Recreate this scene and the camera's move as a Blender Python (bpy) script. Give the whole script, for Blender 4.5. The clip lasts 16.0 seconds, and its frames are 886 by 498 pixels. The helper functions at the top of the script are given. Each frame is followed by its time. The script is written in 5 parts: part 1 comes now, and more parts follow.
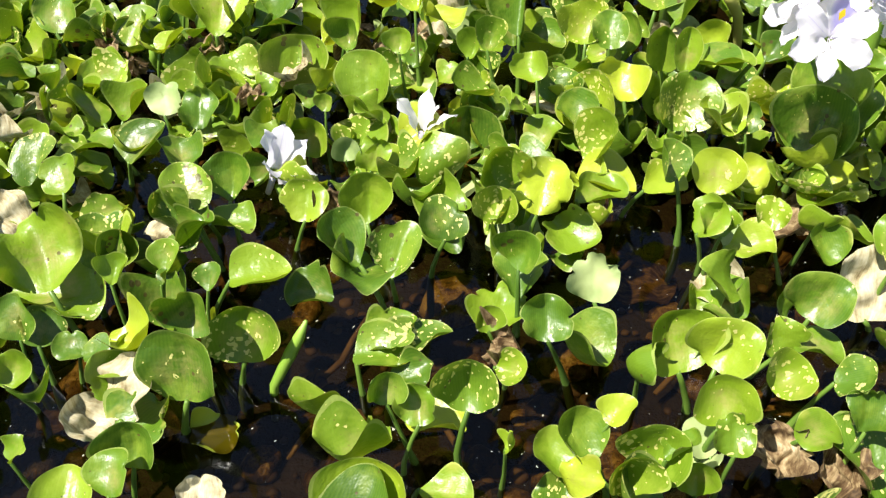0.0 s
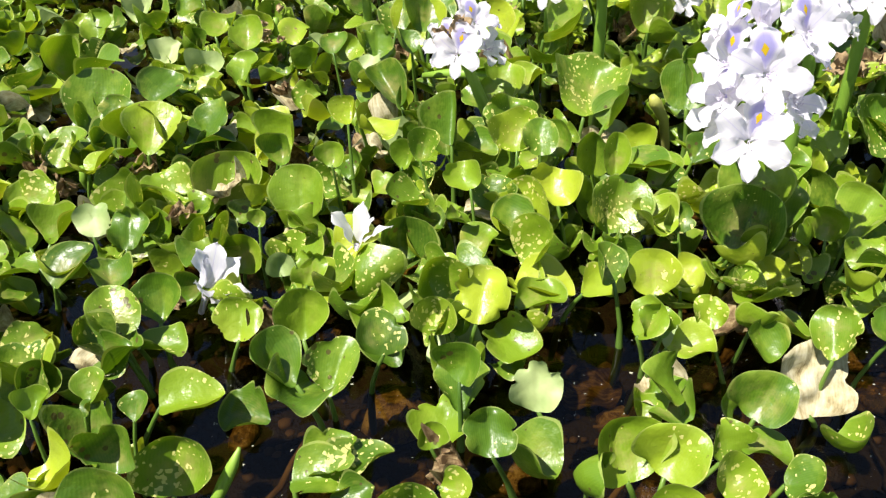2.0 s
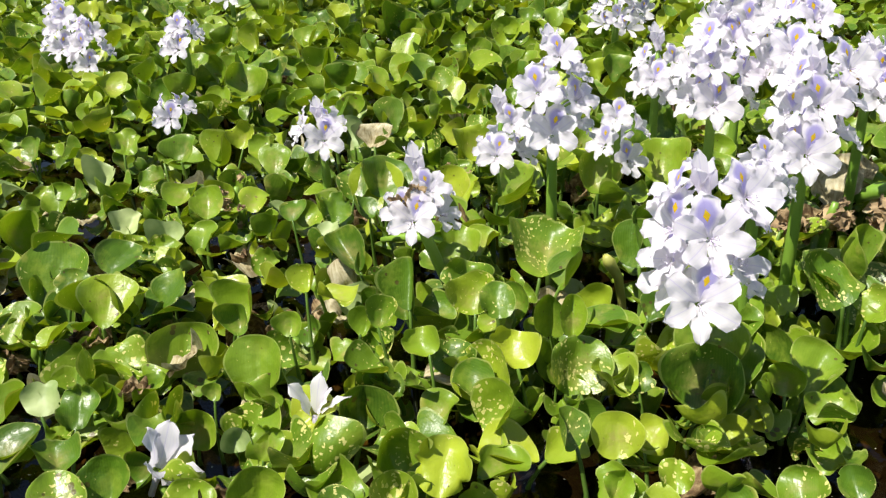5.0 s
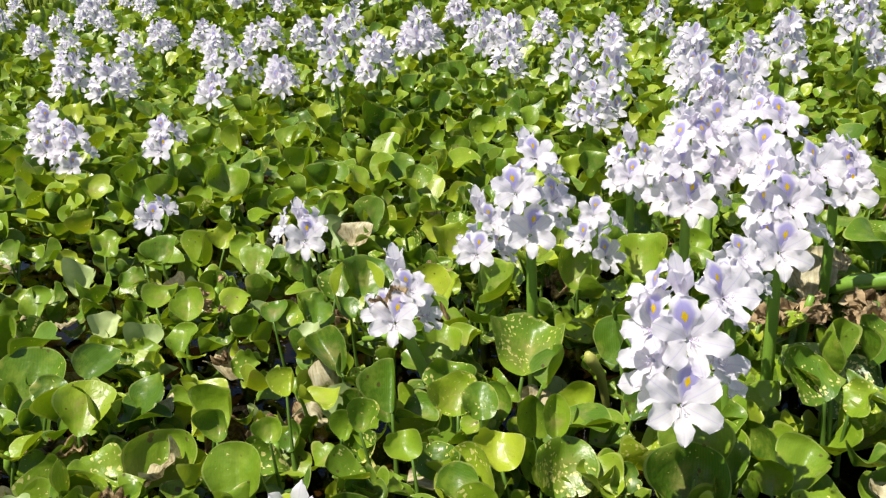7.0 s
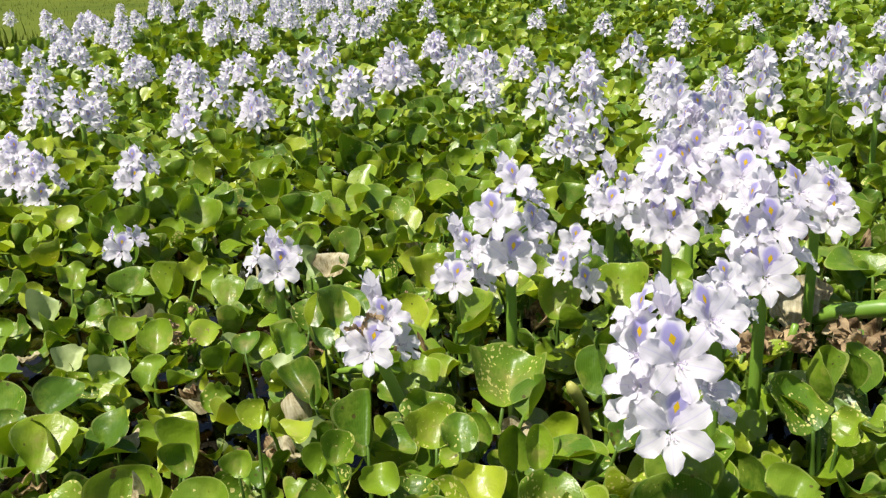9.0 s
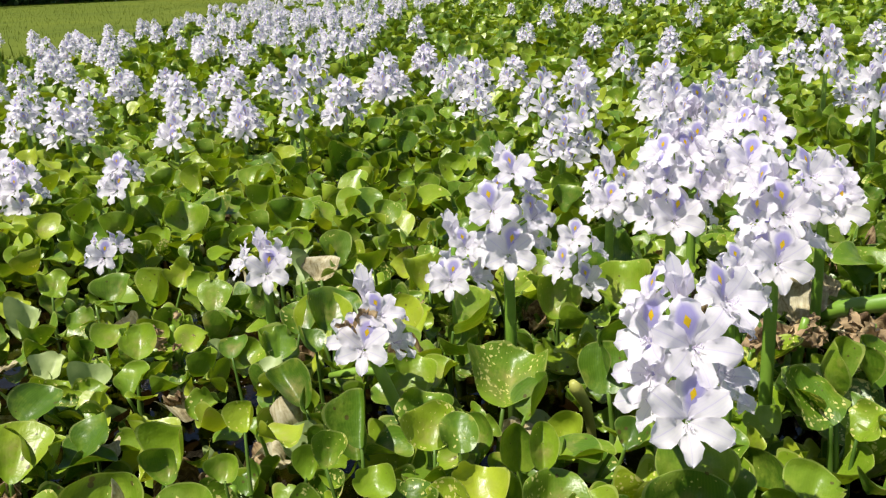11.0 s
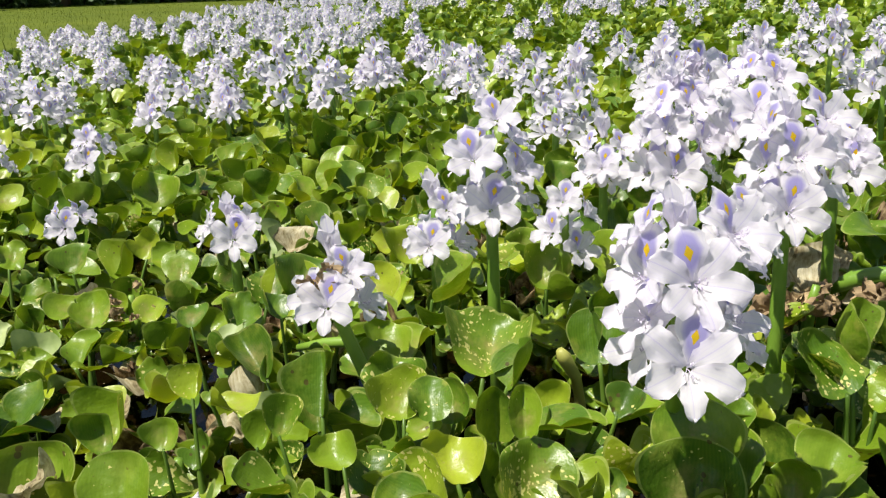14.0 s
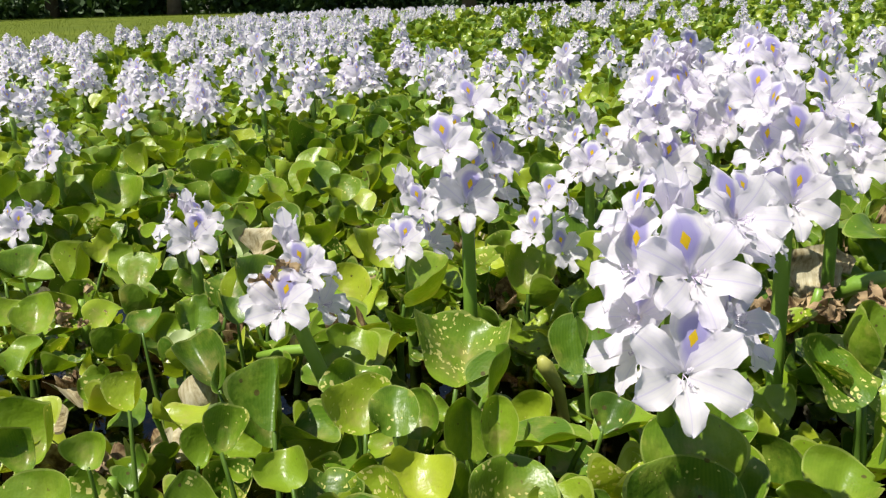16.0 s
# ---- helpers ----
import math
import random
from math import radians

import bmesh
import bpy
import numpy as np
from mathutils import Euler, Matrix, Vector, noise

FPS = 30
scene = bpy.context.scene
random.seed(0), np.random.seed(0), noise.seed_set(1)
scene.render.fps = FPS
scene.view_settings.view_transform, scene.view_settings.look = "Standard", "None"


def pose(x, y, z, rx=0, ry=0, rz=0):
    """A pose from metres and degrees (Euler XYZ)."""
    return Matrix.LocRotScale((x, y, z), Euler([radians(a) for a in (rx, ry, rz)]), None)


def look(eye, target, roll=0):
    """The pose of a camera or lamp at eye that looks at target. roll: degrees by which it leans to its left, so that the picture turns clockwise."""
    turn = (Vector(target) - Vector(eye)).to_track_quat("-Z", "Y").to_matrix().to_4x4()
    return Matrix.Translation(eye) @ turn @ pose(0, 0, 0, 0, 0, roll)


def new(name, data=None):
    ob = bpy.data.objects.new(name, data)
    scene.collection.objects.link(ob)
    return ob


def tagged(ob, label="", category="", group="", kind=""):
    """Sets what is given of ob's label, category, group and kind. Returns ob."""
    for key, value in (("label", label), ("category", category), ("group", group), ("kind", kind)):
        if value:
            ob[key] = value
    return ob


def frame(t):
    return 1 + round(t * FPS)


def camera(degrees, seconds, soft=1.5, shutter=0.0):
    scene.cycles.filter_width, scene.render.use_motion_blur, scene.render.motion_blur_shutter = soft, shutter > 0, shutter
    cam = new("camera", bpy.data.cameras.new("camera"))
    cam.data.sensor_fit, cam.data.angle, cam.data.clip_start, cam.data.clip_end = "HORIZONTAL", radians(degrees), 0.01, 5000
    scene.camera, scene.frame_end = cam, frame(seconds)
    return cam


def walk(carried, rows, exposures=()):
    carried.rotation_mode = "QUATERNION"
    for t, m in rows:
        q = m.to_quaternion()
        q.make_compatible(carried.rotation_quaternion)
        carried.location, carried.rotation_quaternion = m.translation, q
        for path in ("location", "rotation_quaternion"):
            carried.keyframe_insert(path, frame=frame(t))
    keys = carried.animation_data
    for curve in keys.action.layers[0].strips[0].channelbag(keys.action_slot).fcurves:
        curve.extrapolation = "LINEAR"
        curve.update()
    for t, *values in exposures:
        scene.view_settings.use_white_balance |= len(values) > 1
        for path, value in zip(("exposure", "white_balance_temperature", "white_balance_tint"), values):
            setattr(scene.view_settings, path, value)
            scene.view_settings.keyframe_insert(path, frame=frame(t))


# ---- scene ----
cam = camera(54.8, 16.0, 1.3)
PATH = [
    (0, (0.1214, 0.2341, 0.4099), (0.0718, 0.9595, -0.2766), -3.76),
    (0.5, (0.1245, 0.2377, 0.4081), (0.0967, 0.9820, -0.2592), -3.23),
    (1, (0.1269, 0.2424, 0.4074), (0.1212, 1.0064, -0.2377), -2.82),
    (1.5, (0.1276, 0.2443, 0.4085), (0.1336, 1.0274, -0.2133), -3.02),
    (2, (0.1298, 0.2453, 0.4091), (0.1424, 1.0456, -0.1904), -3.15),
    (2.5, (0.1295, 0.2450, 0.4120), (0.1466, 1.0591, -0.1684), -3.22),
    (3, (0.1315, 0.2461, 0.4156), (0.1587, 1.0805, -0.1349), -3.13),
    (3.5, (0.1322, 0.2467, 0.4162), (0.1690, 1.0963, -0.1099), -3.07),
    (4, (0.1338, 0.2489, 0.4164), (0.1807, 1.1116, -0.0871), -3.01),
    (6.5, (0.1395, 0.2522, 0.4253), (0.2256, 1.1737, 0.0467), -3.48),
    (7, (0.1387, 0.2520, 0.4273), (0.2332, 1.1806, 0.0683), -3.39),
    (7.5, (0.1388, 0.2538, 0.4257), (0.2430, 1.1862, 0.0797), -3.27),
    (8, (0.1385, 0.2566, 0.4213), (0.2503, 1.1936, 0.0905), -3.03),
    (8.5, (0.1386, 0.2621, 0.4145), (0.2577, 1.2006, 0.0907), -2.91),
    (9, (0.1384, 0.2661, 0.4106), (0.2646, 1.2063, 0.0944), -2.84),
    (11.5, (0.1370, 0.2951, 0.3720), (0.2779, 1.2410, 0.0797), -3.27),
    (12, (0.1396, 0.3008, 0.3628), (0.2873, 1.2460, 0.0714), -2.82),
    (12.5, (0.1440, 0.3089, 0.3528), (0.2901, 1.2530, 0.0571), -3.24),
    (13, (0.1451, 0.3150, 0.3443), (0.2831, 1.2617, 0.0533), -3.31),
    (13.5, (0.1543, 0.3240, 0.3361), (0.2959, 1.2742, 0.0586), -2.96),
    (14, (0.1580, 0.3349, 0.3248), (0.2998, 1.2827, 0.0392), -2.79),
    (14.5, (0.1614, 0.3428, 0.3197), (0.3017, 1.2907, 0.0335), -2.82),
    (15, (0.1697, 0.3544, 0.3162), (0.3077, 1.3013, 0.0258), -3.46),
    (15.5, (0.1738, 0.3688, 0.3069), (0.3251, 1.3169, 0.0273), -2.79),
    (16, (0.1769, 0.3809, 0.2986), (0.3325, 1.3311, 0.0287), -2.33),
]
walk(cam, [(t, look(eye, target, roll)) for t, eye, target, roll in PATH], exposures=[(0, 1.42), (2, 1.24), (4, 1.00), (6.5, 0.80), (16, 0.70)])

# ---- world and sun ----
SUN_AZIMUTH, SUN_HEIGHT = -114.0, 65.0      # degrees; azimuth from +y towards +x
world = bpy.data.worlds.new("sky")
scene.world = world
world.use_nodes = True
wn, wl = world.node_tree.nodes, world.node_tree.links
sky = wn.new("ShaderNodeTexSky")
sky.sky_type, sky.sun_disc = "NISHITA", False
sky.sun_elevation, sky.sun_rotation = radians(SUN_HEIGHT), radians(SUN_AZIMUTH)
wl.new(sky.outputs[0], wn["Background"].inputs[0])
wn["Background"].inputs[1].default_value = 0.060
sun = new("sun", bpy.data.lights.new("sun", "SUN"))
sun.data.energy, sun.data.angle, sun.data.color = 5.0, radians(0.5), (1.0, 0.95, 0.86)
sun_from = Vector((math.sin(radians(SUN_AZIMUTH)) * math.cos(radians(SUN_HEIGHT)),
                   math.cos(radians(SUN_AZIMUTH)) * math.cos(radians(SUN_HEIGHT)), math.sin(radians(SUN_HEIGHT))))
sun.matrix_world = look(sun_from * 20, (0, 0, 0))


# ---- materials ----
class Nodes:
    """A new material with short ways to add nodes."""

    def __init__(self, name):
        self.mat = bpy.data.materials.new(name)
        self.mat.use_nodes = True
        self.tree = self.mat.node_tree
        self.bsdf = self.tree.nodes["Principled BSDF"]
        self.out = self.tree.nodes["Material Output"]

    def add(self, kind, **inputs):
        n = self.tree.nodes.new("ShaderNode" + kind)
        for key, value in inputs.items():
            self.put(n.inputs[key.replace("_", " ")], value)
        return n

    def put(self, socket, value):
        if isinstance(value, bpy.types.NodeSocket):
            self.tree.links.new(value, socket)
        else:
            socket.default_value = value

    def math(self, op, a, b=0.0, c=0.0):
        n = self.tree.nodes.new("ShaderNodeMath")
        n.operation = op
        for s, v in zip(n.inputs, (a, b, c)):
            self.put(s, v)
        return n.outputs[0]

    def mix(self, factor, a, b, blend="MIX"):
        n = self.tree.nodes.new("ShaderNodeMix")
        n.data_type, n.blend_type = "RGBA", blend
        self.put(n.inputs[0], factor)
        self.put(n.inputs[6], a)
        self.put(n.inputs[7], b)
        return n.outputs[2]

    def ramp(self, factor, *stops):
        n = self.tree.nodes.new("ShaderNodeValToRGB")
        self.put(n.inputs[0], factor)
        while len(n.color_ramp.elements) < len(stops):
            n.color_ramp.elements.new(0.5)
        for e, (at, colour) in zip(n.color_ramp.elements, stops):
            e.position, e.color = at, (*colour, 1)
        return n.outputs[0]

    def noise(self, vector, scale, detail=3.0, rough=0.55):
        n = self.add("TexNoise", Scale=scale, Detail=detail, Roughness=rough)
        if vector is not None:
            self.put(n.inputs["Vector"], vector)
        return n.outputs[0]

    def bump(self, height, strength, distance):
        return self.add("Bump", Height=height, Strength=strength, Distance=distance).outputs[0]

    def set(self, **inputs):
        for key, value in inputs.items():
            self.put(self.bsdf.inputs[key.replace("_", " ")], value)


def thin(n, colour, share):
    """Lets a share of the light through a thin blade or petal."""
    t = n.add("BsdfTranslucent")
    n.put(t.inputs[0], colour)
    m = n.add("MixShader")
    n.put(m.inputs[0], share)
    n.put(m.inputs[1], n.bsdf.outputs[0])
    n.put(m.inputs[2], t.outputs[0])
    n.put(n.out.inputs[0], m.outputs[0])


def chance(n, islands):
    """A random number per thing, or per joined piece."""
    return n.add("NewGeometry").outputs["Random Per Island"] if islands else n.add("ObjectInfo").outputs["Random"]


def leaf_material(name, islands=False, tone=0.06, spotted=False, tired=0.0):
    n = Nodes(name)
    r = chance(n, islands)
    uv = n.add("TexCoord").outputs["UV"]
    place = n.add("NewGeometry").outputs["Position"]
    low = n.noise(place, 18.0, 3)
    fine = n.noise(place, 130.0, 4)
    v = n.math("ADD", n.math("MULTIPLY", r, 0.62), n.math("MULTIPLY", low, 0.55))
    v = n.math("ADD", v, tone - 0.09)
    colour = n.ramp(v, (0.06, (0.018, 0.058, 0.004)), (0.40, (0.052, 0.125, 0.006)), (0.74, (0.155, 0.245, 0.010)), (1.0, (0.320, 0.380, 0.022)))
    colour = n.mix(n.math("MULTIPLY", fine, 0.20), colour, (0.21, 0.30, 0.03, 1))
    # fine veins that run along the blade
    sep = n.add("SeparateXYZ", Vector=uv)
    vein = n.math("SINE", n.math("ADD", n.math("MULTIPLY", sep.outputs[0], 150.0), n.math("MULTIPLY", low, 9.0)))
    colour = n.mix(n.math("MULTIPLY", n.math("ADD", vein, 1.0), 0.030), colour, (0.30, 0.40, 0.06, 1))
    patchy = n.math("MAXIMUM", n.math("MULTIPLY", n.math("SUBTRACT", n.noise(place, 42.0, 5, 0.65), 0.5), 2.6), 0.0)
    colour = n.mix(n.math("MINIMUM", patchy, 0.40), colour, (0.26, 0.33, 0.04, 1))
    fleck = n.math("GREATER_THAN", n.noise(place, 330.0, 2), 0.73)
    colour = n.mix(n.math("MULTIPLY", fleck, 0.6), colour, (0.10, 0.07, 0.02, 1))
    # worn yellow-brown margin and blotches
    edge = n.math("ABSOLUTE", n.math("SUBTRACT", sep.outputs[0], 0.5))
    worn = n.math("ADD", n.math("MULTIPLY", n.math("SUBTRACT", edge, 0.38), 3.0), n.math("MULTIPLY", n.math("SUBTRACT", n.noise(place, 55.0, 3), 0.62), 5.0))
    worn = n.math("MAXIMUM", n.math("MINIMUM", n.math("ADD", worn, tired), 1.0), 0.0)
    colour = n.mix(n.math("MULTIPLY", worn, 0.75), colour, (0.36, 0.34, 0.07, 1))
    # tan blotch round the middle of some blades
    across, along = n.math("MULTIPLY", n.math("SUBTRACT", sep.outputs[0], 0.5), 2.6), n.math("MULTIPLY", n.math("SUBTRACT", sep.outputs[1], 0.42), 2.6)
    mid = n.math("SUBTRACT", 1.0, n.math("ADD", n.math("MULTIPLY", across, across), n.math("MULTIPLY", along, along)))
    tan = n.math("MULTIPLY", n.math("MAXIMUM", mid, 0.0), n.math("MAXIMUM", n.math("MULTIPLY", n.math("SUBTRACT", n.noise(place, 75.0, 5, 0.7), 0.42), 4.0), 0.0))
    odd = n.math("GREATER_THAN", n.math("FRACT", n.math("MULTIPLY", r, 7.31)), 0.45)
    colour = n.mix(n.math("MULTIPLY", n.math("MINIMUM", tan, 1.0), n.math("MULTIPLY", odd, 0.70)), colour, (0.30, 0.25, 0.09, 1))
    rim = n.math("GREATER_THAN", n.math("MAXIMUM", edge, n.math("SUBTRACT", sep.outputs[1], 0.5)), 0.475)
    colour = n.mix(n.math("MULTIPLY", rim, 0.30), colour, (0.45, 0.48, 0.16, 1))
    # cream spots where the blade was bitten, many on the spotted blades, few on the others
    warp = n.add("VectorMath")
    warp.operation = "ADD"
    n.put(warp.inputs[0], place)
    swirl = n.add("TexNoise", Scale=260.0, Detail=1.0)
    n.put(swirl.inputs["Vector"], place)
    small = n.add("VectorMath")
    small.operation = "SCALE"
    n.put(small.inputs[0], swirl.outputs["Color"])
    small.inputs["Scale"].default_value = 0.006
    n.put(warp.inputs[1], small.outputs[0])
    bite = n.add("TexVoronoi", Scale=230.0 if spotted else 190.0)
    n.put(bite.inputs["Vector"], warp.outputs[0])
    many = n.math("MULTIPLY", n.math("SUBTRACT", n.noise(place, 32.0, 2), 0.32 if spotted else 0.50), 1.25)
    spot = n.math("LESS_THAN", bite.outputs["Distance"], many)
    colour = n.mix(n.math("MULTIPLY", spot, 0.85), colour, (0.60, 0.56, 0.20, 1))
    # dark chewed and rotten dots, on some blades only
    vor = n.add("TexVoronoi", Scale=120.0)
    n.put(vor.inputs["Vector"], place)
    eaten = n.math("LESS_THAN", vor.outputs["Distance"], n.math("MULTIPLY", n.math("SUBTRACT", n.noise(place, 24.0, 2), 0.50), 1.3))
    colour = n.mix(n.math("MULTIPLY", eaten, 0.8), colour, (0.075, 0.05, 0.018, 1))
    # raised parallel veins, dull and shiny areas
    rough = n.math("ADD", 0.20, n.math("MULTIPLY", n.noise(place, 60.0, 5, 0.65), 0.34))
    height = n.math("ADD", n.math("MULTIPLY", n.noise(place, 55.0, 4), 1.8), n.math("MULTIPLY", vein, 0.005))
    n.set(Base_Color=colour, Roughness=rough, Specular_IOR_Level=0.42, Normal=n.bump(height, 0.7, 0.0016))
    thin(n, n.mix(1.0, colour, (1.45, 1.40, 0.35, 1), "MULTIPLY"), 0.24)
    return n.mat


def plain_material(name, dark, light, scale=60.0, rough=0.6, bump=0.4, deep=0.002, share=0.0, islands=False, stretch=None, shine=0.5):
    n = Nodes(name)
    place = n.add("TexCoord").outputs["Object"] if stretch else n.add("NewGeometry").outputs["Position"]
    if stretch:
        place = n.add("Mapping", Vector=place, Scale=stretch).outputs[0]
    a, b = n.noise(place, scale, 4), n.noise(place, scale * 0.17, 3)
    f = n.math("ADD", n.math("MULTIPLY", a, 0.6), n.math("MULTIPLY", b, 0.6))
    f = n.math("ADD", n.math("MULTIPLY", n.math("SUBTRACT", f, 0.3), 1.7), n.math("MULTIPLY", n.math("SUBTRACT", chance(n, islands), 0.5), 0.5))
    colour = n.mix(f, (*dark, 1), (*light, 1))
    n.put(n.tree.nodes[-1].inputs[0], f)
    n.set(Specular_IOR_Level=shine, Base_Color=colour, Roughness=n.math("ADD", rough, n.math("MULTIPLY", a, 0.15)), Normal=n.bump(a, bump, deep))
    if share:
        thin(n, colour, share)
    return n.mat


def dry_leaf_material(name, *stops):
    """A dried blade: streaks along the veins, blotches, dark cracks."""
    n = Nodes(name)
    uv = n.add("TexCoord").outputs["UV"]
    place = n.add("NewGeometry").outputs["Position"]
    streaks = n.noise(n.add("Mapping", Vector=uv, Scale=(18.0, 3.0, 1.0)).outputs[0], 1.0, 5, 0.65)
    blotch, fine = n.noise(place, 45.0, 4, 0.65), n.noise(place, 240.0, 3)
    f = n.math("ADD", n.math("ADD", n.math("MULTIPLY", streaks, 0.75), n.math("MULTIPLY", blotch, 0.75)), n.math("MULTIPLY", fine, 0.25))
    f = n.math("ADD", n.math("MULTIPLY", n.math("SUBTRACT", f, 0.875), 1.7), 0.5)
    colour = n.ramp(f, *stops)
    n.set(Base_Color=colour, Roughness=0.72, Specular_IOR_Level=0.3, Normal=n.bump(n.math("ADD", n.math("MULTIPLY", streaks, 0.5), n.math("MULTIPLY", fine, 0.4)), 0.6, 0.002))
    thin(n, colour, 0.22)
    return n.mat


def petal_material(name, banner):
    """Pale lavender petal; the banner has a violet patch round a yellow eye."""
    n = Nodes(name)
    uv = n.add("TexCoord").outputs["UV"]
    sep = n.add("SeparateXYZ", Vector=uv)
    u, v = n.math("SUBTRACT", sep.outputs[0], 0.5), sep.outputs[1]
    place = n.add("NewGeometry").outputs["Position"]
    soft = n.noise(place, 90.0, 3)
    colour = n.mix(soft, (0.80, 0.765, 0.83, 1), (0.88, 0.845, 0.89, 1))
    streak = n.math("POWER", n.math("ABSOLUTE", n.math("SINE", n.math("MULTIPLY", u, 26.0))), 10.0)
    colour = n.mix(n.math("MULTIPLY", streak, 0.10), colour, (0.55, 0.48, 0.85, 1))
    rib = n.math("LESS_THAN", n.math("ABSOLUTE", u), 0.025)
    colour = n.mix(n.math("MULTIPLY", rib, 0.30), colour, (0.50, 0.42, 0.78, 1))
    if banner:
        def oval(cv, ru, rv, wob):
            a = n.math("DIVIDE", u, ru)
            b = n.math("DIVIDE", n.math("SUBTRACT", v, cv), rv)
            d = n.math("ADD", n.math("MULTIPLY", a, a), n.math("MULTIPLY", b, b))
            return n.math("ADD", d, n.math("MULTIPLY", n.math("SUBTRACT", soft, 0.5), wob))
        patch = n.math("SUBTRACT", 1.0, n.math("MINIMUM", n.math("MAXIMUM", oval(0.35, 0.40, 0.32, 0.3), 0.0), 1.0))
        colour = n.mix(n.math("MINIMUM", n.math("MULTIPLY", patch, 1.30), 0.82), colour, (0.37, 0.32, 0.72, 1))
        across = n.math("DIVIDE", n.math("ABSOLUTE", u), 0.115)
        along = n.math("DIVIDE", n.math("ABSOLUTE", n.math("SUBTRACT", v, 0.31)), 0.10)
        eye = n.math("LESS_THAN", n.math("ADD", n.math("ADD", across, along), n.math("MULTIPLY", soft, 0.3)), 1.15)
        colour = n.mix(eye, colour, (0.85, 0.56, 0.02, 1))
    n.set(Base_Color=colour, Roughness=0.5, Specular_IOR_Level=0.3, Normal=n.bump(soft, 0.25, 0.0006))
    thin(n, colour, 0.58)
    return n.mat


def stone_material(name):
    """Slimy pond stone: dark, with amber and olive growth in patches."""
    n = Nodes(name)
    place = n.add("NewGeometry").outputs["Position"]
    r = n.add("ObjectInfo").outputs["Random"]
    big, mid, fine = n.noise(place, 70.0, 5, 0.7), n.noise(place, 210.0, 4, 0.7), n.noise(place, 700.0, 2)
    f = n.math("ADD", n.math("ADD", n.math("MULTIPLY", big, 0.9), n.math("MULTIPLY", mid, 0.5)), n.math("MULTIPLY", n.math("SUBTRACT", r, 0.5), 0.35))
    colour = n.ramp(n.math("ADD", n.math("MULTIPLY", n.math("SUBTRACT", f, 0.7), 2.2), 0.42),
                    (0.05, (0.006, 0.005, 0.003)), (0.40, (0.045, 0.028, 0.009)), (0.65, (0.19, 0.115, 0.025)), (0.95, (0.46, 0.35, 0.13)))
    colour = n.mix(n.math("GREATER_THAN", fine, 0.66), colour, (0.02, 0.016, 0.008, 1))
    n.set(Base_Color=colour, Roughness=0.45, Normal=n.bump(n.math("ADD", big, n.math("MULTIPLY", mid, 0.5)), 0.9, 0.004))
    return n.mat


def water_material():
    n = Nodes("pond_water")
    place = n.add("NewGeometry").outputs["Position"]
    ripple = n.math("ADD", n.noise(place, 9.0, 3), n.math("MULTIPLY", n.noise(place, 45.0, 2), 0.25))
    normal = n.bump(ripple, 0.25, 0.004)
    scum = n.math("GREATER_THAN", n.noise(place, 240.0, 2), 0.725)
    clear = n.add("BsdfTransparent")
    clear.inputs[0].default_value = (0.36, 0.29, 0.17, 1)
    gloss = n.add("BsdfGlossy", Roughness=0.02, Normal=normal)
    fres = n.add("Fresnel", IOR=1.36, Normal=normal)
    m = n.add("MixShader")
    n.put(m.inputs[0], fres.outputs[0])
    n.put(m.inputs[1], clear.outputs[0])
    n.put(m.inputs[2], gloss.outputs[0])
    n.set(Base_Color=(0.35, 0.34, 0.26, 1), Roughness=0.6)
    m2 = n.add("MixShader")
    n.put(m2.inputs[0], n.math("MULTIPLY", scum, 0.8))
    n.put(m2.inputs[1], m.outputs[0])
    n.put(m2.inputs[2], n.bsdf.outputs[0])
    n.put(n.out.inputs[0], m2.outputs[0])
    return n.mat


LEAF = leaf_material("leaf_green", tone=-0.03)
LEAF_SPOT = leaf_material("leaf_spotted", tone=0.06, spotted=True)
LEAF_LIME = leaf_material("leaf_lime", tone=0.25, tired=0.12)
LEAF_PALE = dry_leaf_material("leaf_bleached", (0.10, (0.10, 0.07, 0.03)), (0.35, (0.30, 0.25, 0.13)), (0.60, (0.46, 0.41, 0.26)), (0.9, (0.58, 0.54, 0.38)))
LEAF_TORN = plain_material("leaf_pale_green", (0.13, 0.22, 0.05), (0.44, 0.50, 0.22), 70, 0.45, 0.4, 0.002, 0.25)
LEAF_DEAD = dry_leaf_material("leaf_withered", (0.10, (0.02, 0.012, 0.006)), (0.40, (0.11, 0.065, 0.028)), (0.65, (0.30, 0.22, 0.11)), (0.9, (0.50, 0.42, 0.26)))
LEAF_SUNK = dry_leaf_material("leaf_sunken", (0.10, (0.010, 0.006, 0.003)), (0.45, (0.06, 0.035, 0.012)), (0.75, (0.22, 0.14, 0.04)), (0.95, (0.42, 0.30, 0.10)))
LEAF_FAR = leaf_material("leaf_far", islands=True, tone=0.15)
STALK = plain_material("stalk_green", (0.10, 0.21, 0.015), (0.24, 0.38, 0.05), 25, 0.35, 0.2, 0.001, 0.12)
# stalk green made darker: the shade under the blades is put into the colour
PETIOLE_SHADED = plain_material("petiole_shaded_green", (0.035, 0.085, 0.008), (0.13, 0.22, 0.03), 25, 0.35, 0.2, 0.001, 0.08)
STALK_OLD = plain_material("stalk_yellowed", (0.26, 0.28, 0.05), (0.46, 0.44, 0.12), 40, 0.45, 0.3, 0.001, 0.1)
PETAL = petal_material("petal_lavender", False)
BANNER = petal_material("petal_banner", True)
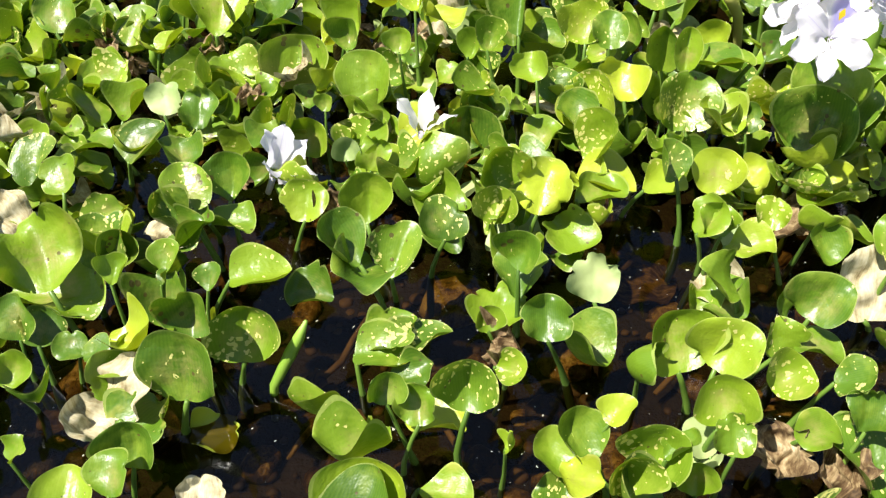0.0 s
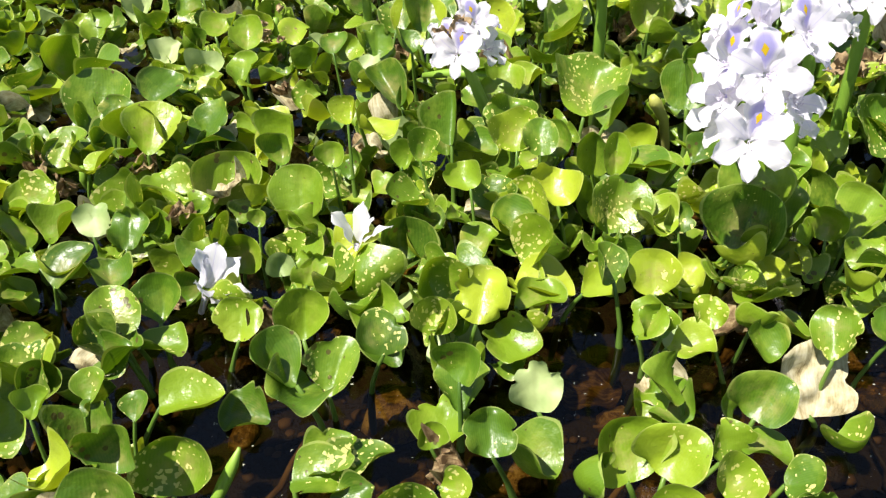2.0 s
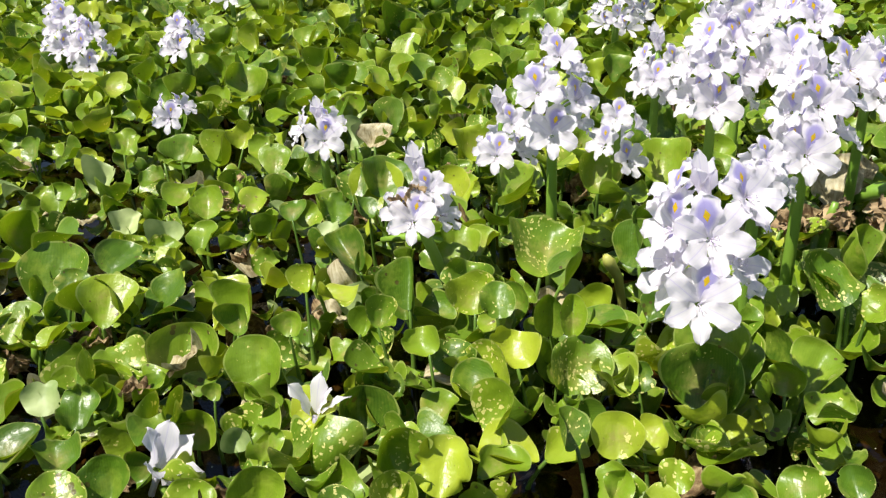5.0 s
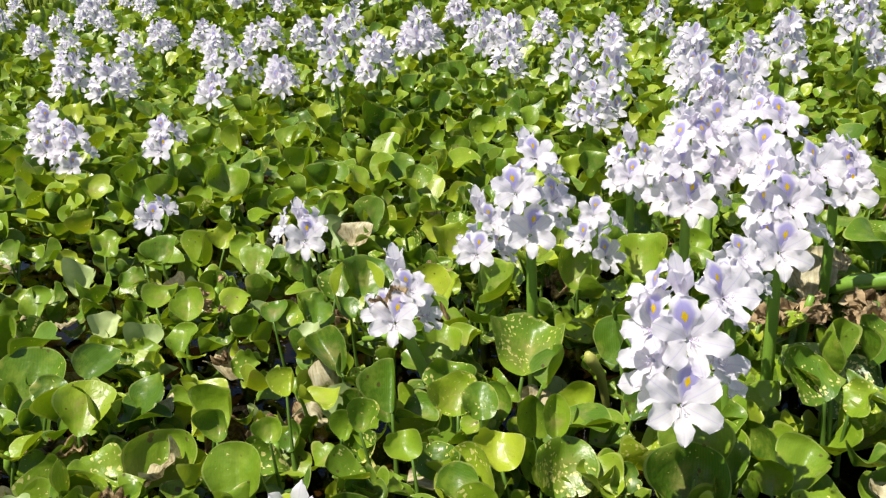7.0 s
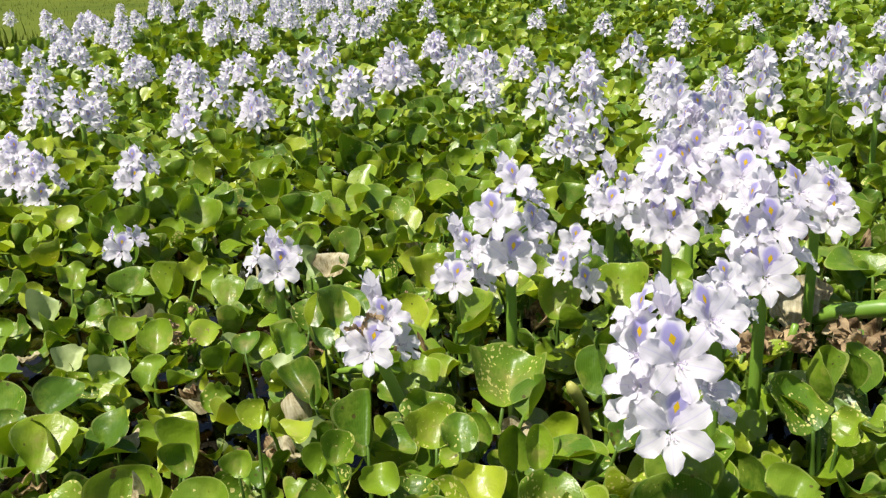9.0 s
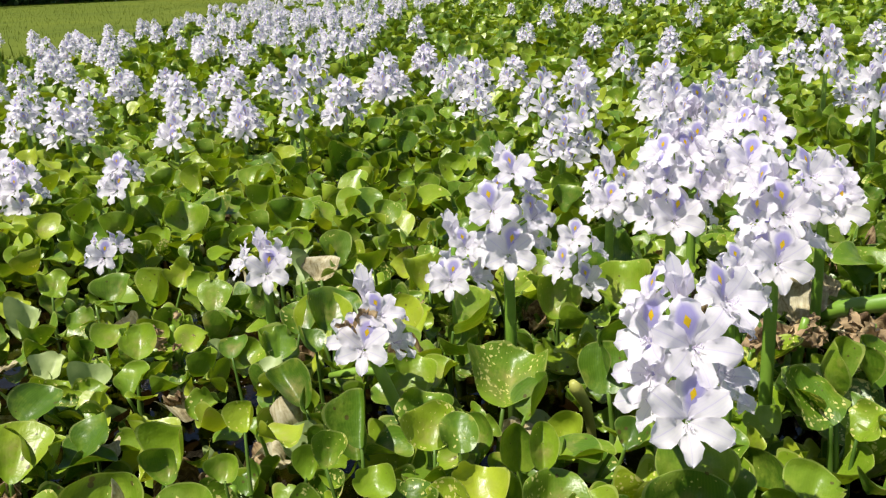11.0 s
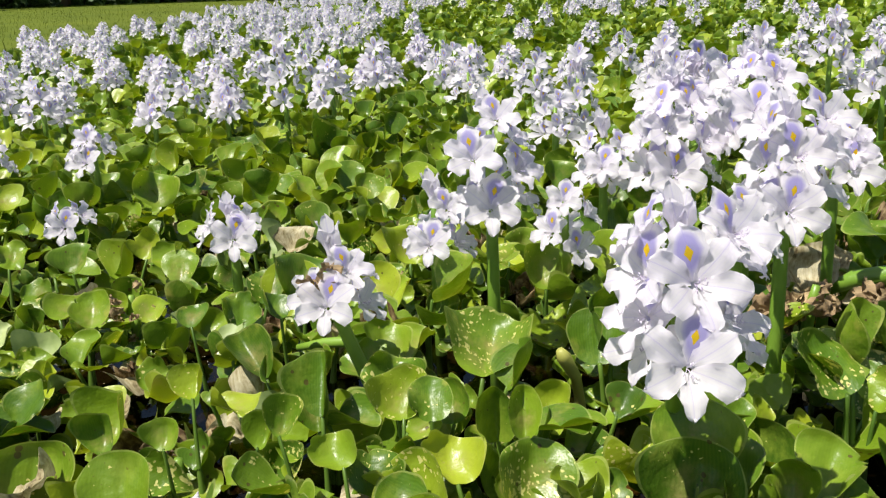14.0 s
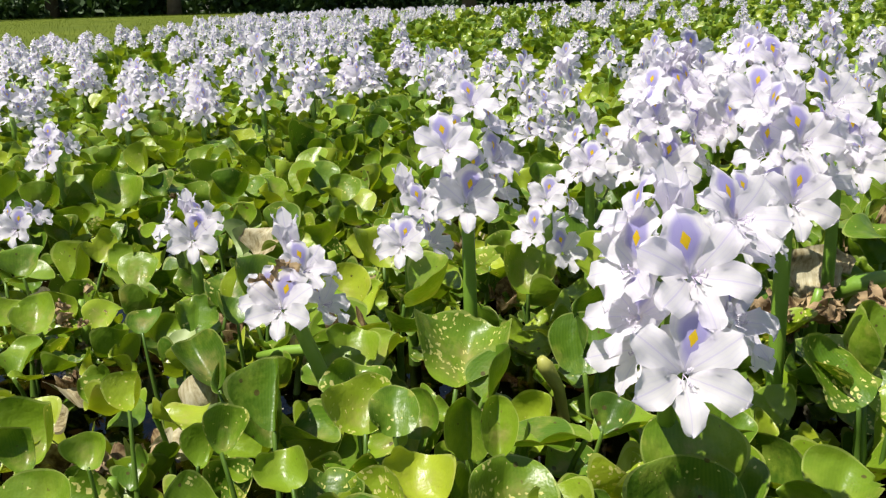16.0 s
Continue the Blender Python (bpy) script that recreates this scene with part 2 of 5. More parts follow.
WITHER = plain_material("flower_withered", (0.16, 0.10, 0.05), (0.50, 0.37, 0.20), 90, 0.8, 0.8, 0.003, 0.2)
STAMEN = plain_material("stamen", (0.45, 0.36, 0.55), (0.75, 0.70, 0.80), 90, 0.5)
STONE = stone_material("pond_stone")
GRAVEL = plain_material("pond_gravel", (0.012, 0.008, 0.004), (0.17, 0.11, 0.045), 60, 0.6, 0.4, 0.002, 0.0, True)
MUD = plain_material("pond_mud", (0.005, 0.004, 0.002), (0.030, 0.021, 0.008), 160, 0.75, 0.8, 0.006)
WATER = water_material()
GRASS = plain_material("grass", (0.038, 0.064, 0.007), (0.115, 0.140, 0.016), 2.5, 0.8, 0.3, 0.01, shine=0.08)
GRASS_BLADE = plain_material("grass_blade", (0.040, 0.070, 0.007), (0.120, 0.148, 0.016), 3, 0.7, 0.1, 0.001, 0.5, True, shine=0.1)
BARK = plain_material("bark", (0.05, 0.035, 0.022), (0.20, 0.15, 0.10), 6, 0.85, 0.7, 0.02)
CROWN = plain_material("crown_leaf", (0.012, 0.035, 0.006), (0.06, 0.12, 0.02), 2, 0.55, 0.1, 0.01, 0.2, True)


# ---- helpers for meshes ----
def shape(name, verts, faces, mats, uvs=None, smooth=True, picks=None):
    """A mesh from vertices and faces, with a uv pair a vertex and a material slot a face."""
    me = bpy.data.meshes.new(name)
    me.from_pydata([tuple(v) for v in verts], [], faces)
    for m in mats:
        me.materials.append(m)
    if uvs is not None:
        layer = me.uv_layers.new(name="uv")
        loops = np.zeros(len(me.loops), dtype=np.int32)
        me.loops.foreach_get("vertex_index", loops)
        layer.data.foreach_set("uv", np.asarray(uvs, dtype=np.float32)[loops].ravel())
    if picks is not None:
        me.polygons.foreach_set("material_index", picks)
    me.polygons.foreach_set("use_smooth", [smooth] * len(me.polygons))
    me.update()
    return me


def part(name, me, parent, m=None, label=""):
    ob = new(name, me)
    ob.parent = parent
    if m is not None:
        ob.matrix_basis = m
    return tagged(ob, label)


def sheet(rows, cols, f):
    """A grid of f(u, v) with u across and v along, both 0 to 1: vertices, faces, uvs."""
    verts, uvs = [], []
    for j in range(rows + 1):
        for i in range(cols + 1):
            u, v = i / cols, j / rows
            verts.append(f(u, v))
            uvs.append((u, v))
    w = cols + 1
    faces = [(j * w + i, j * w + i + 1, (j + 1) * w + i + 1, (j + 1) * w + i) for j in range(rows) for i in range(cols)]
    return verts, faces, uvs


def rod(path, radii, sides=6):
    """A round rod along a path of points: vertices and faces."""
    verts, faces = [], []
    pts = [Vector(p) for p in path]
    for k, (p, r) in enumerate(zip(pts, radii)):
        d = (pts[min(k + 1, len(pts) - 1)] - pts[max(k - 1, 0)]).normalized()
        a = d.orthogonal().normalized()
        if k and a.dot(last) < 0.3:
            a = (last - d * last.dot(d)).normalized()
        last = a
        b = d.cross(a)
        verts += [p + (a * math.cos(2 * math.pi * s / sides) + b * math.sin(2 * math.pi * s / sides)) * r for s in range(sides)]
    for k in range(len(pts) - 1):
        for s in range(sides):
            t = (s + 1) % sides
            faces.append((k * sides + s, k * sides + t, (k + 1) * sides + t, (k + 1) * sides + s))
    faces.append(tuple(reversed(range(sides))))
    faces.append(tuple((len(pts) - 1) * sides + s for s in range(sides)))
    return verts, faces


# ---- leaf blades and petioles ----
def blade(seed, cup, wave, droop, long=1.0, fold=0.0, notch=0.0, torn=0.0, rows=12, cols=12, crumple=0.0):
    """A rounded spoon-like blade, one wide, its base at the origin, its tip along y, its upper side towards z."""
    rnd = random.Random(seed)
    ph, skew, twist, pear = rnd.uniform(0, 6.28), rnd.uniform(-0.08, 0.08), rnd.uniform(-0.5, 0.5), rnd.uniform(0.0, 0.30)
    if notch < 0:  # a fan that narrows into its petiole
        pear, notch = -notch, 0.0
    bites = [(rnd.uniform(-2.4, 2.4), rnd.uniform(0.05, 0.16), rnd.uniform(0.3, 1)) for _ in range(int(torn * 10))]
    curl, side = rnd.uniform(-0.1, 0.75), rnd.choice((-1, 1))
    rim, tip, dent = rnd.uniform(-0.5, 0.6), rnd.uniform(-0.9, 1.3), rnd.uniform(0.0, 0.05)
    waves = rnd.choice((2, 3, 3, 4))

    def f(u, v):
        s, t = 2 * u - 1, 2 * v - 1
        x, y = s * math.sqrt(1 - t * t / 2), t * math.sqrt(1 - s * s / 2)
        r, th = math.hypot(x, y), math.atan2(x, y)
        k = 1 + r * r * (0.045 * math.sin(2 * th + ph) + 0.03 * math.sin(3 * th + 2 * ph) + 0.012 * math.sin(7 * th + 3 * ph))
        for c, wide, deep in bites:
            k *= 1 - 0.30 * deep * r ** 4 * math.exp(-((th - c) / wide) ** 2)
        free = max(0.0, min(1.0, 1 - (abs(th) - 2.2) / 0.9))  # the base stays where the petiole ends
        k = 1 + (k - 1) * free
        x, y = x * k, y * k
        vv = (y + 1) / 2
        x *= 0.5 * (1 - pear * max(1 - vv, 0.0) ** 2.0) * (1 + 0.10 * pear)
        out = long * vv - notch * 0.30 * abs(x) * max(1 - vv, 0.0) ** 2
        z = 1.2 * cup * (x * x * 1.45 + 0.55 * long * ((vv - 0.45) ** 2 - 0.2025)) - droop * vv * vv + twist * x * (vv - 0.25)
        z += wave * r ** 4 * math.sin(waves * th + ph) * 0.30 * free
        z += curl * max(0.0, s * side) ** 3 * math.sin(math.pi * v) * 0.35
        z += 0.75 * fold * math.sqrt(x * x + 0.003) + 0.02 * math.sin(5 * x + 3 * ph) * math.sin(6 * vv + ph)
        z += rim * (max(0.0, r - 0.62) / 0.38) ** 2 * 0.13 * free + tip * max(0.0, vv - 0.72) ** 2
        z -= dent * math.exp(-(x / 0.05) ** 2) * math.sin(math.pi * min(max(vv, 0.0), 1.0))
        z += 0.016 * noise.noise(Vector((x * 7, vv * 5, seed + 3.3)))
        if crumple:
            z += crumple * noise.noise(Vector((x * 4, vv * 4, seed)))
            x += 0.4 * crumple * noise.noise(Vector((x * 5, vv * 3, seed + 9)))
        if fold > 0.5:
            x *= 1 - 0.25 * fold
        return Vector((x + skew * vv, out, z))
    return sheet(rows, cols, f)


BLADE_KINDS = [  # cup, wave, droop, long, fold, notch, torn
    (0.70, 0.14, 0.10, 0.82, 0.0, 0.6, 0.0),
    (0.95, 0.12, 0.00, 0.85, 0.0, 0.4, 0.0),
    (0.35, 0.35, 0.22, 0.90, 0.1, 0.5, 0.1),
    (1.00, 0.14, -0.10, 0.85, 0.0, 0.2, 0.0),
    (0.25, 0.30, 0.25, 0.95, 0.2, 0.8, 0.2),
    (0.50, 0.36, 0.10, 0.85, 0.0, 0.4, 0.3),
    (0.30, 0.22, 0.32, 1.00, 0.2, 0.3, 0.0),
    (0.55, 0.40, 0.06, 0.95, 0.4, 0.2, 0.1),
    (0.40, 0.18, 0.12, 1.15, 0.9, 0.0, 0.0),
    (0.35, 0.50, 0.15, 0.95, 0.2, 0.2, 0.8),
    (0.90, 0.60, 0.10, 0.90, 0.0, 0.4, 0.2),
    (1.40, 0.10, 0.00, 0.85, 0.1, 0.2, 0.0),
    (0.30, 0.25, 0.50, 1.00, 0.4, 0.2, 0.1),
    (0.50, 0.85, 0.20, 1.00, 0.1, 0.2, 0.4),
    (1.00, 0.45, -0.20, 0.82, 0.2, 0.2, 0.2),
    (0.20, 0.40, 0.70, 1.05, 0.2, 0.3, 0.2),
    (0.35, 0.20, 0.15, 0.95, 0.0, -0.65, 0.0),
    (0.90, 0.32, 0.00, 0.90, 0.1, -0.75, 0.0),
    (1.60, 0.28, -0.20, 0.85, 0.1, -0.55, 0.0),
    (0.50, 0.50, 0.35, 1.00, 0.2, -0.65, 0.2),
]
KIND_MATS = {"g": LEAF, "s": LEAF_SPOT, "l": LEAF_LIME, "p": LEAF_PALE, "d": LEAF_DEAD, "t": LEAF_TORN, "u": LEAF_SUNK}
BLADES = {}


def blade_mesh(k, kind="g", other=0):
    """The blade of that shape and kind; other picks a second one of the same make."""
    if (k, kind, other) not in BLADES:
        cup, wave, droop, long, fold, notch, torn = BLADE_KINDS[k]
        if kind in "du":
            wave, torn, fold = 0.6, 1.0, fold + 0.3
        crumple = {"d": 0.55, "p": 0.16, "u": 0.4}.get(kind, 0.0)
        v, f, uv = blade(k + 40 * other, cup, wave, droop, long, fold, notch, torn, 16, 16, crumple)
        BLADES[k, kind, other] = shape("leaf", v, f, [KIND_MATS[kind]], uv)
    return BLADES[k, kind, other]


def petiole_mesh(k):
    rnd = random.Random(50 + k)
    bend, swell = rnd.uniform(-0.20, 0.20), rnd.uniform(0.6, 1.6)
    pts = [(bend * math.sin(math.pi * t), 0.06 * math.sin(math.pi * t), t) for t in (0, 0.15, 0.35, 0.6, 0.85, 1.0)]
    rr = [0.9, 1.0 + 0.5 * swell, 0.9 + 0.5 * swell, 0.85, 0.68, 0.6]
    v, f = rod(pts, [r * 0.05 for r in rr], 7)
    return shape("petiole", v, f, [PETIOLE_SHADED])


PETIOLES = [petiole_mesh(k) for k in range(5)]


def leaf_turn(azimuth, lift, roll):
    return Matrix.Rotation(radians(-azimuth), 4, "Z") @ Matrix.Rotation(radians(lift), 4, "X") @ Matrix.Rotation(radians(roll), 4, "Y")


def stem_matrix(a, b, thick):
    """From the unit petiole along z to the one from a to b."""
    d = Vector(b) - Vector(a)
    turn = d.to_track_quat("Z", "Y").to_matrix().to_4x4()
    return Matrix.Translation(a) @ turn @ Matrix.Diagonal((thick, thick, d.length, 1))


LEAF_LABELS = {"t": "torn pale green leaf", "p": "bleached pale leaf", "d": "withered brown leaf", "s": "green leaf with yellow spots"}


def plant(x, y, leaves, label="glossy green water hyacinth rosette standing in pond water", low=9):
    """A rosette rooted at (x, y). Leaves: x, y, z of the blade's base, width, azimuth, lift, roll, shape, kind."""
    root = tagged(new("water_hyacinth"), label, "water hyacinth", "water hyacinth plants")
    root.matrix_basis = pose(x, y, 0)
    for n, (lx, ly, lz, wide, az, lift, roll, k, kind) in enumerate(leaves):
        m = Matrix.Translation((lx - x, ly - y, lz)) @ leaf_turn(az, lift, roll) @ Matrix.Scale(wide, 4)
        part("leaf", blade_mesh(k, kind, (n + int(abs(x) * 500)) % 3), root, m, LEAF_LABELS.get(kind, ""))
        foot = Vector((0.62 * (lx - x), 0.62 * (ly - y), -0.02))
        if lz > 0.01 and kind != "d":
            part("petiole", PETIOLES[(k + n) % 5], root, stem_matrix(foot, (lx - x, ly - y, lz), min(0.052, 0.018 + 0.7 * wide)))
    # small low leaves, some withered, close over the water
    rnd = random.Random(int(x * 7919) + int(y * 104729))
    for n in range(low + 5 if y > 0.78 else 9 if y > 0.68 else 2):
        a, out = rnd.uniform(0, 360), rnd.uniform(0.010, 0.056)
        kind = rnd.choices("gslptd", (9, 4, 5, 0.7, 0.9, 0.5))[0]
        m = Matrix.Translation((math.sin(radians(a)) * out, math.cos(radians(a)) * out, rnd.uniform(0.016, 0.050))) @ leaf_turn(a + rnd.uniform(-60, 60), rnd.uniform(-5, 45), rnd.uniform(-35, 35)) @ Matrix.Scale(rnd.uniform(0.020, 0.045), 4)
        part("leaf", blade_mesh(rnd.choice((3, 5, 7, 9, 10, 11, 12, 13, 14, 17, 18, 19)), kind, n % 2), root, m, LEAF_LABELS.get(kind, ""))
    return root

# ---- ground, water, pond bed ----
def shore(x):
    """How far ahead the pond and its plants reach."""
    return min(5.2 + 12.0 * max(x + 1.25, 0.0) - 0.6 * max(-1.25 - x, 0.0) ** 0.5, 21.5) + 0.25 * math.sin(x * 1.7)


def rise(y):
    """The plants stand taller the farther out they grow."""
    return min(max(y - 3.0, 0.0) * 0.015, 0.14)


def bed(x, y):
    n = noise.noise(Vector((x * 3, y * 3, 0.0))) * 0.02 + noise.noise(Vector((x * 12, y * 12, 4.0))) * 0.008
    over = y - shore(x)
    if over <= 0:
        return -0.040 + n
    rise = min(over / 1.2, 1.0)
    slope = min(max(over - 1.0, 0.0) / 22, 1.0)
    hill = 0.36 * slope * (1 + 0.5 * min(max(-x / 15, 0.0), 1.0))
    return hill + -0.040 + n * (1 - rise) + 0.080 * rise * rise * (3 - 2 * rise) + 0.02 * rise * noise.noise(Vector((x * 0.15, y * 0.15, 9.0)))


def ground():
    near = [i * 0.06 for i in range(-30, 40)]
    xs = [-2000, -600, -200, -80, -40, -24, -16, -11, -8, -6, -4.5, -3.4, -2.5] + near + [2.6, 3.2, 4, 5, 6.2, 8, 10, 13, 17, 24, 40, 80, 200, 600, 2000]
    ys = [-2000, -500, -100, -30, -10, -4, -2, -1, -0.5] + [i * 0.06 for i in range(-4, 40)] + [2.6, 3.2, 4, 4.8, 5.6, 6.4, 7.2, 8, 8.8, 9.6, 10.6, 12, 13.5, 15, 17, 19, 20.5, 22, 23, 26, 30, 36, 44, 60, 100, 250, 700, 2000]
    verts = [(x, y, bed(x, y)) for y in ys for x in xs]
    w = len(xs)
    faces, picks = [], []
    for j in range(len(ys) - 1):
        for i in range(w - 1):
            faces.append((j * w + i, j * w + i + 1, (j + 1) * w + i + 1, (j + 1) * w + i))
            picks.append(1 if ys[j] > shore((xs[i] + xs[i + 1]) / 2) else 0)
    ob = new("ground", shape("ground", verts, faces, [MUD, GRASS], picks=picks))
    return tagged(ob, "muddy brown pond bed rising to a sunlit grass bank", "ground", kind="structure")


ground()
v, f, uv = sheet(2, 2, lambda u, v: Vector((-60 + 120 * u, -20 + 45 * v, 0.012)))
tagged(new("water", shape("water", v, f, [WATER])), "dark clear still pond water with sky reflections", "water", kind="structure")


# ---- flowers ----
def petal_sheet(long, wide, banner, seed, rows=6, cols=4):
    rnd = random.Random(seed)
    ph, back, twist, cup = rnd.uniform(0, 6.28), rnd.uniform(-0.02, 0.08), rnd.uniform(-0.25, 0.25), rnd.uniform(-0.02, 0.05)
    most = 0.56 if banner else 0.62

    def f(u, v):
        s = 2 * u - 1
        v = math.sin(0.5 * math.pi * v) if v < 1 else 1.0
        full = (0.22 + 0.78 * math.sin(0.5 * math.pi * min(v / most, 1.0))) * max(1 - (max(v - most, 0.0) / (1 - most)) ** 3.2, 0.0) ** 0.5
        half = wide * 0.5 * full * (1 + 0.10 * math.sin(9 * v + ph) * s + 0.07 * math.sin(23 * v + 2 * ph + s))
        r = 0.02 + (long - 0.02) * v * (1 - 0.05 * s * s + 0.03 * math.sin(4 * s + ph) * v)
        z = -0.10 * (1 - v) ** 2.4 + 0.05 * math.sin(math.pi * 0.7 * v) - back * v ** 3
        z += cup * s * s * math.sin(math.pi * v) + 0.05 * math.sin(11 * v + ph + 2 * s) * s * s + twist * s * half
        return Vector((s * half, r, z + (0.02 * v * v if banner else 0)))
    return sheet(rows, cols, f)


PETAL_WIDTHS = (0.37, 0.29, 0.30, 0.21, 0.30, 0.29)
PETAL_LENGTHS = (0.57, 0.52, 0.50, 0.48, 0.50, 0.52)


def petal_mesh(n, seed, rows=9, cols=6):
    """Petal n of a flower, counted from the banner round."""
    v, f, uv = petal_sheet(PETAL_LENGTHS[n], PETAL_WIDTHS[n], n == 0, seed, rows, cols)
    return shape("petal", v, f, [BANNER if n == 0 else PETAL], uv)


def heart_mesh(seed):
    """The green tube behind a flower and the curled stamens in its throat."""
    rnd = random.Random(seed)
    verts, faces = rod([(0, -0.02, -0.42), (0, 0, -0.32), (0, 0, -0.24), (0, 0, -0.20)], [0.03, 0.03, 0.03, 0.012], 6)
    picks = [0] * len(faces)
    for k in range(6):
        a = rnd.uniform(0, 6.28)
        out = rnd.uniform(0.02, 0.07)
        tip = rnd.uniform(0.02, 0.09)
        pts = [(0, 0, -0.08), (math.cos(a) * out * 0.5, math.sin(a) * out * 0.5 - 0.02, tip * 0.4), (math.cos(a) * out, math.sin(a) * out - 0.05, tip), (math.cos(a) * out * 1.1, math.sin(a) * out - 0.02, tip + 0.03)]
        v, f = rod(pts, [0.004, 0.0032, 0.003, 0.007], 4)
        faces += [tuple(i + len(verts) for i in q) for q in f]
        verts += v
        picks += [1] * len(f)
    return shape("flower", verts, faces, [STALK, STAMEN], picks=picks)


PETALS = [[petal_mesh(n, 10 * n + k) for k in range(3)] for n in range(6)]
HEARTS = [heart_mesh(k) for k in range(3)]
PETAL_TURNS = (0, 56, 116, 180, 244, 304)


def merged(items):
    """Joins (vertices, faces, uvs, slot, matrix) into one set."""
    verts, faces, uvs, picks = [], [], [], []
    for v, f, uv, slot, m in items:
        faces += [tuple(i + len(verts) for i in q) for q in f]
        verts += [m @ Vector(p) for p in v]
        uvs += uv if uv else [(0.5, 0.1)] * len(v)
        picks += [slot] * len(f)
    return verts, faces, uvs, picks


def flower_items(seed, m, rows, cols, closed=0.0):
    rnd = random.Random(seed)
    items = []
    for k, turn in enumerate(PETAL_TURNS):
        v, f, uv = petal_sheet(PETAL_LENGTHS[k] * 1.03, PETAL_WIDTHS[k] * 0.84, k == 0, seed + k, rows, cols)
        t = Matrix.Rotation(radians(-turn + rnd.uniform(-8, 8)), 4, "Z") @ Matrix.Rotation(radians(rnd.uniform(-4, 9) + closed + (13 if 1 < k < 5 else 0)), 4, "X")
        items.append((v, f, uv, 1 if k == 0 else 0, m @ t))
    return items


def flower_mesh(seed):
    v, f, uv, p = merged(flower_items(seed, Matrix.Identity(4), 4, 3))
    return shape("flower", v, f, [PETAL, BANNER], uv, picks=p)


FLOWERS = [flower_mesh(100 + 7 * k) for k in range(5)]


def bud_mesh():
    """A half-closed flower: narrow upright petals round each other."""
    items = []
    for k, (turn, shut, long) in enumerate(((0, 80, 1.0), (75, 70, 0.86), (150, 62, 0.72), (215, 66, 0.80), (290, 74, 0.92))):
        v, f, uv = petal_sheet(long, 0.34, False, 70 + k, 6, 4)
        items.append((v, f, uv, 0, Matrix.Rotation(radians(-turn), 4, "Z") @ Matrix.Rotation(radians(shut), 4, "X")))
    v, f, uv, p = merged(items)
    return shape("bud", v, f, [PETAL], uv)


BUD = bud_mesh()


def wither_mesh(seed):
    rnd = random.Random(seed)
    items = []
    for k in range(5):
        v, f, uv = petal_sheet(0.5, 0.26, False, seed + k, 5, 3)
        v = [p + Vector((rnd.uniform(-1, 1), rnd.uniform(-1, 1), rnd.uniform(-1, 1))) * 0.05 for p in v]
        items.append((v, f, uv, 0, Matrix.Rotation(radians(72 * k), 4, "Z") @ Matrix.Rotation(radians(55 + rnd.uniform(-15, 15)), 4, "X")))
    v, f, uv, p = merged(items)
    return shape("withered_flower", v, f, [WITHER], uv)


WITHERED = [wither_mesh(300 + k) for k in range(3)]


def flower_pose(at, azimuth, up, size, spin=0.0):
    """A flower at a place, facing that azimuth (0 ahead, 180 towards the walk's start) and that much upwards."""
    return Matrix.Translation(at) @ Matrix.Rotation(radians(-azimuth), 4, "Z") @ Matrix.Rotation(radians(up - 90), 4, "X") @ Matrix.Rotation(radians(180 + spin), 4, "Z") @ Matrix.Scale(size, 4)


def spike_flowers(tall, count, seed, facing=180.0, size=0.05):
    """Heights, azimuths, tilts and sizes of a spike's flowers, from the lowest up."""
    rnd = random.Random(seed)
    out = []
    for k in range(count):
        s = k / max(count - 1, 1)
        az = facing + (0, 82, -78, 20, 150, -35, 105, -120, 8, -85)[k % 10] + rnd.uniform(-14, 14)
        out.append((size * 0.45 + s * max(tall - size * 0.75, 0.0), az, 20 + 12 * s * s + rnd.uniform(-8, 8), size * (1.04 - 0.22 * s) * rnd.uniform(0.93, 1.05)))
    return out


SPIKE_LABEL = "pale lavender water hyacinth flower spike on a green stalk"


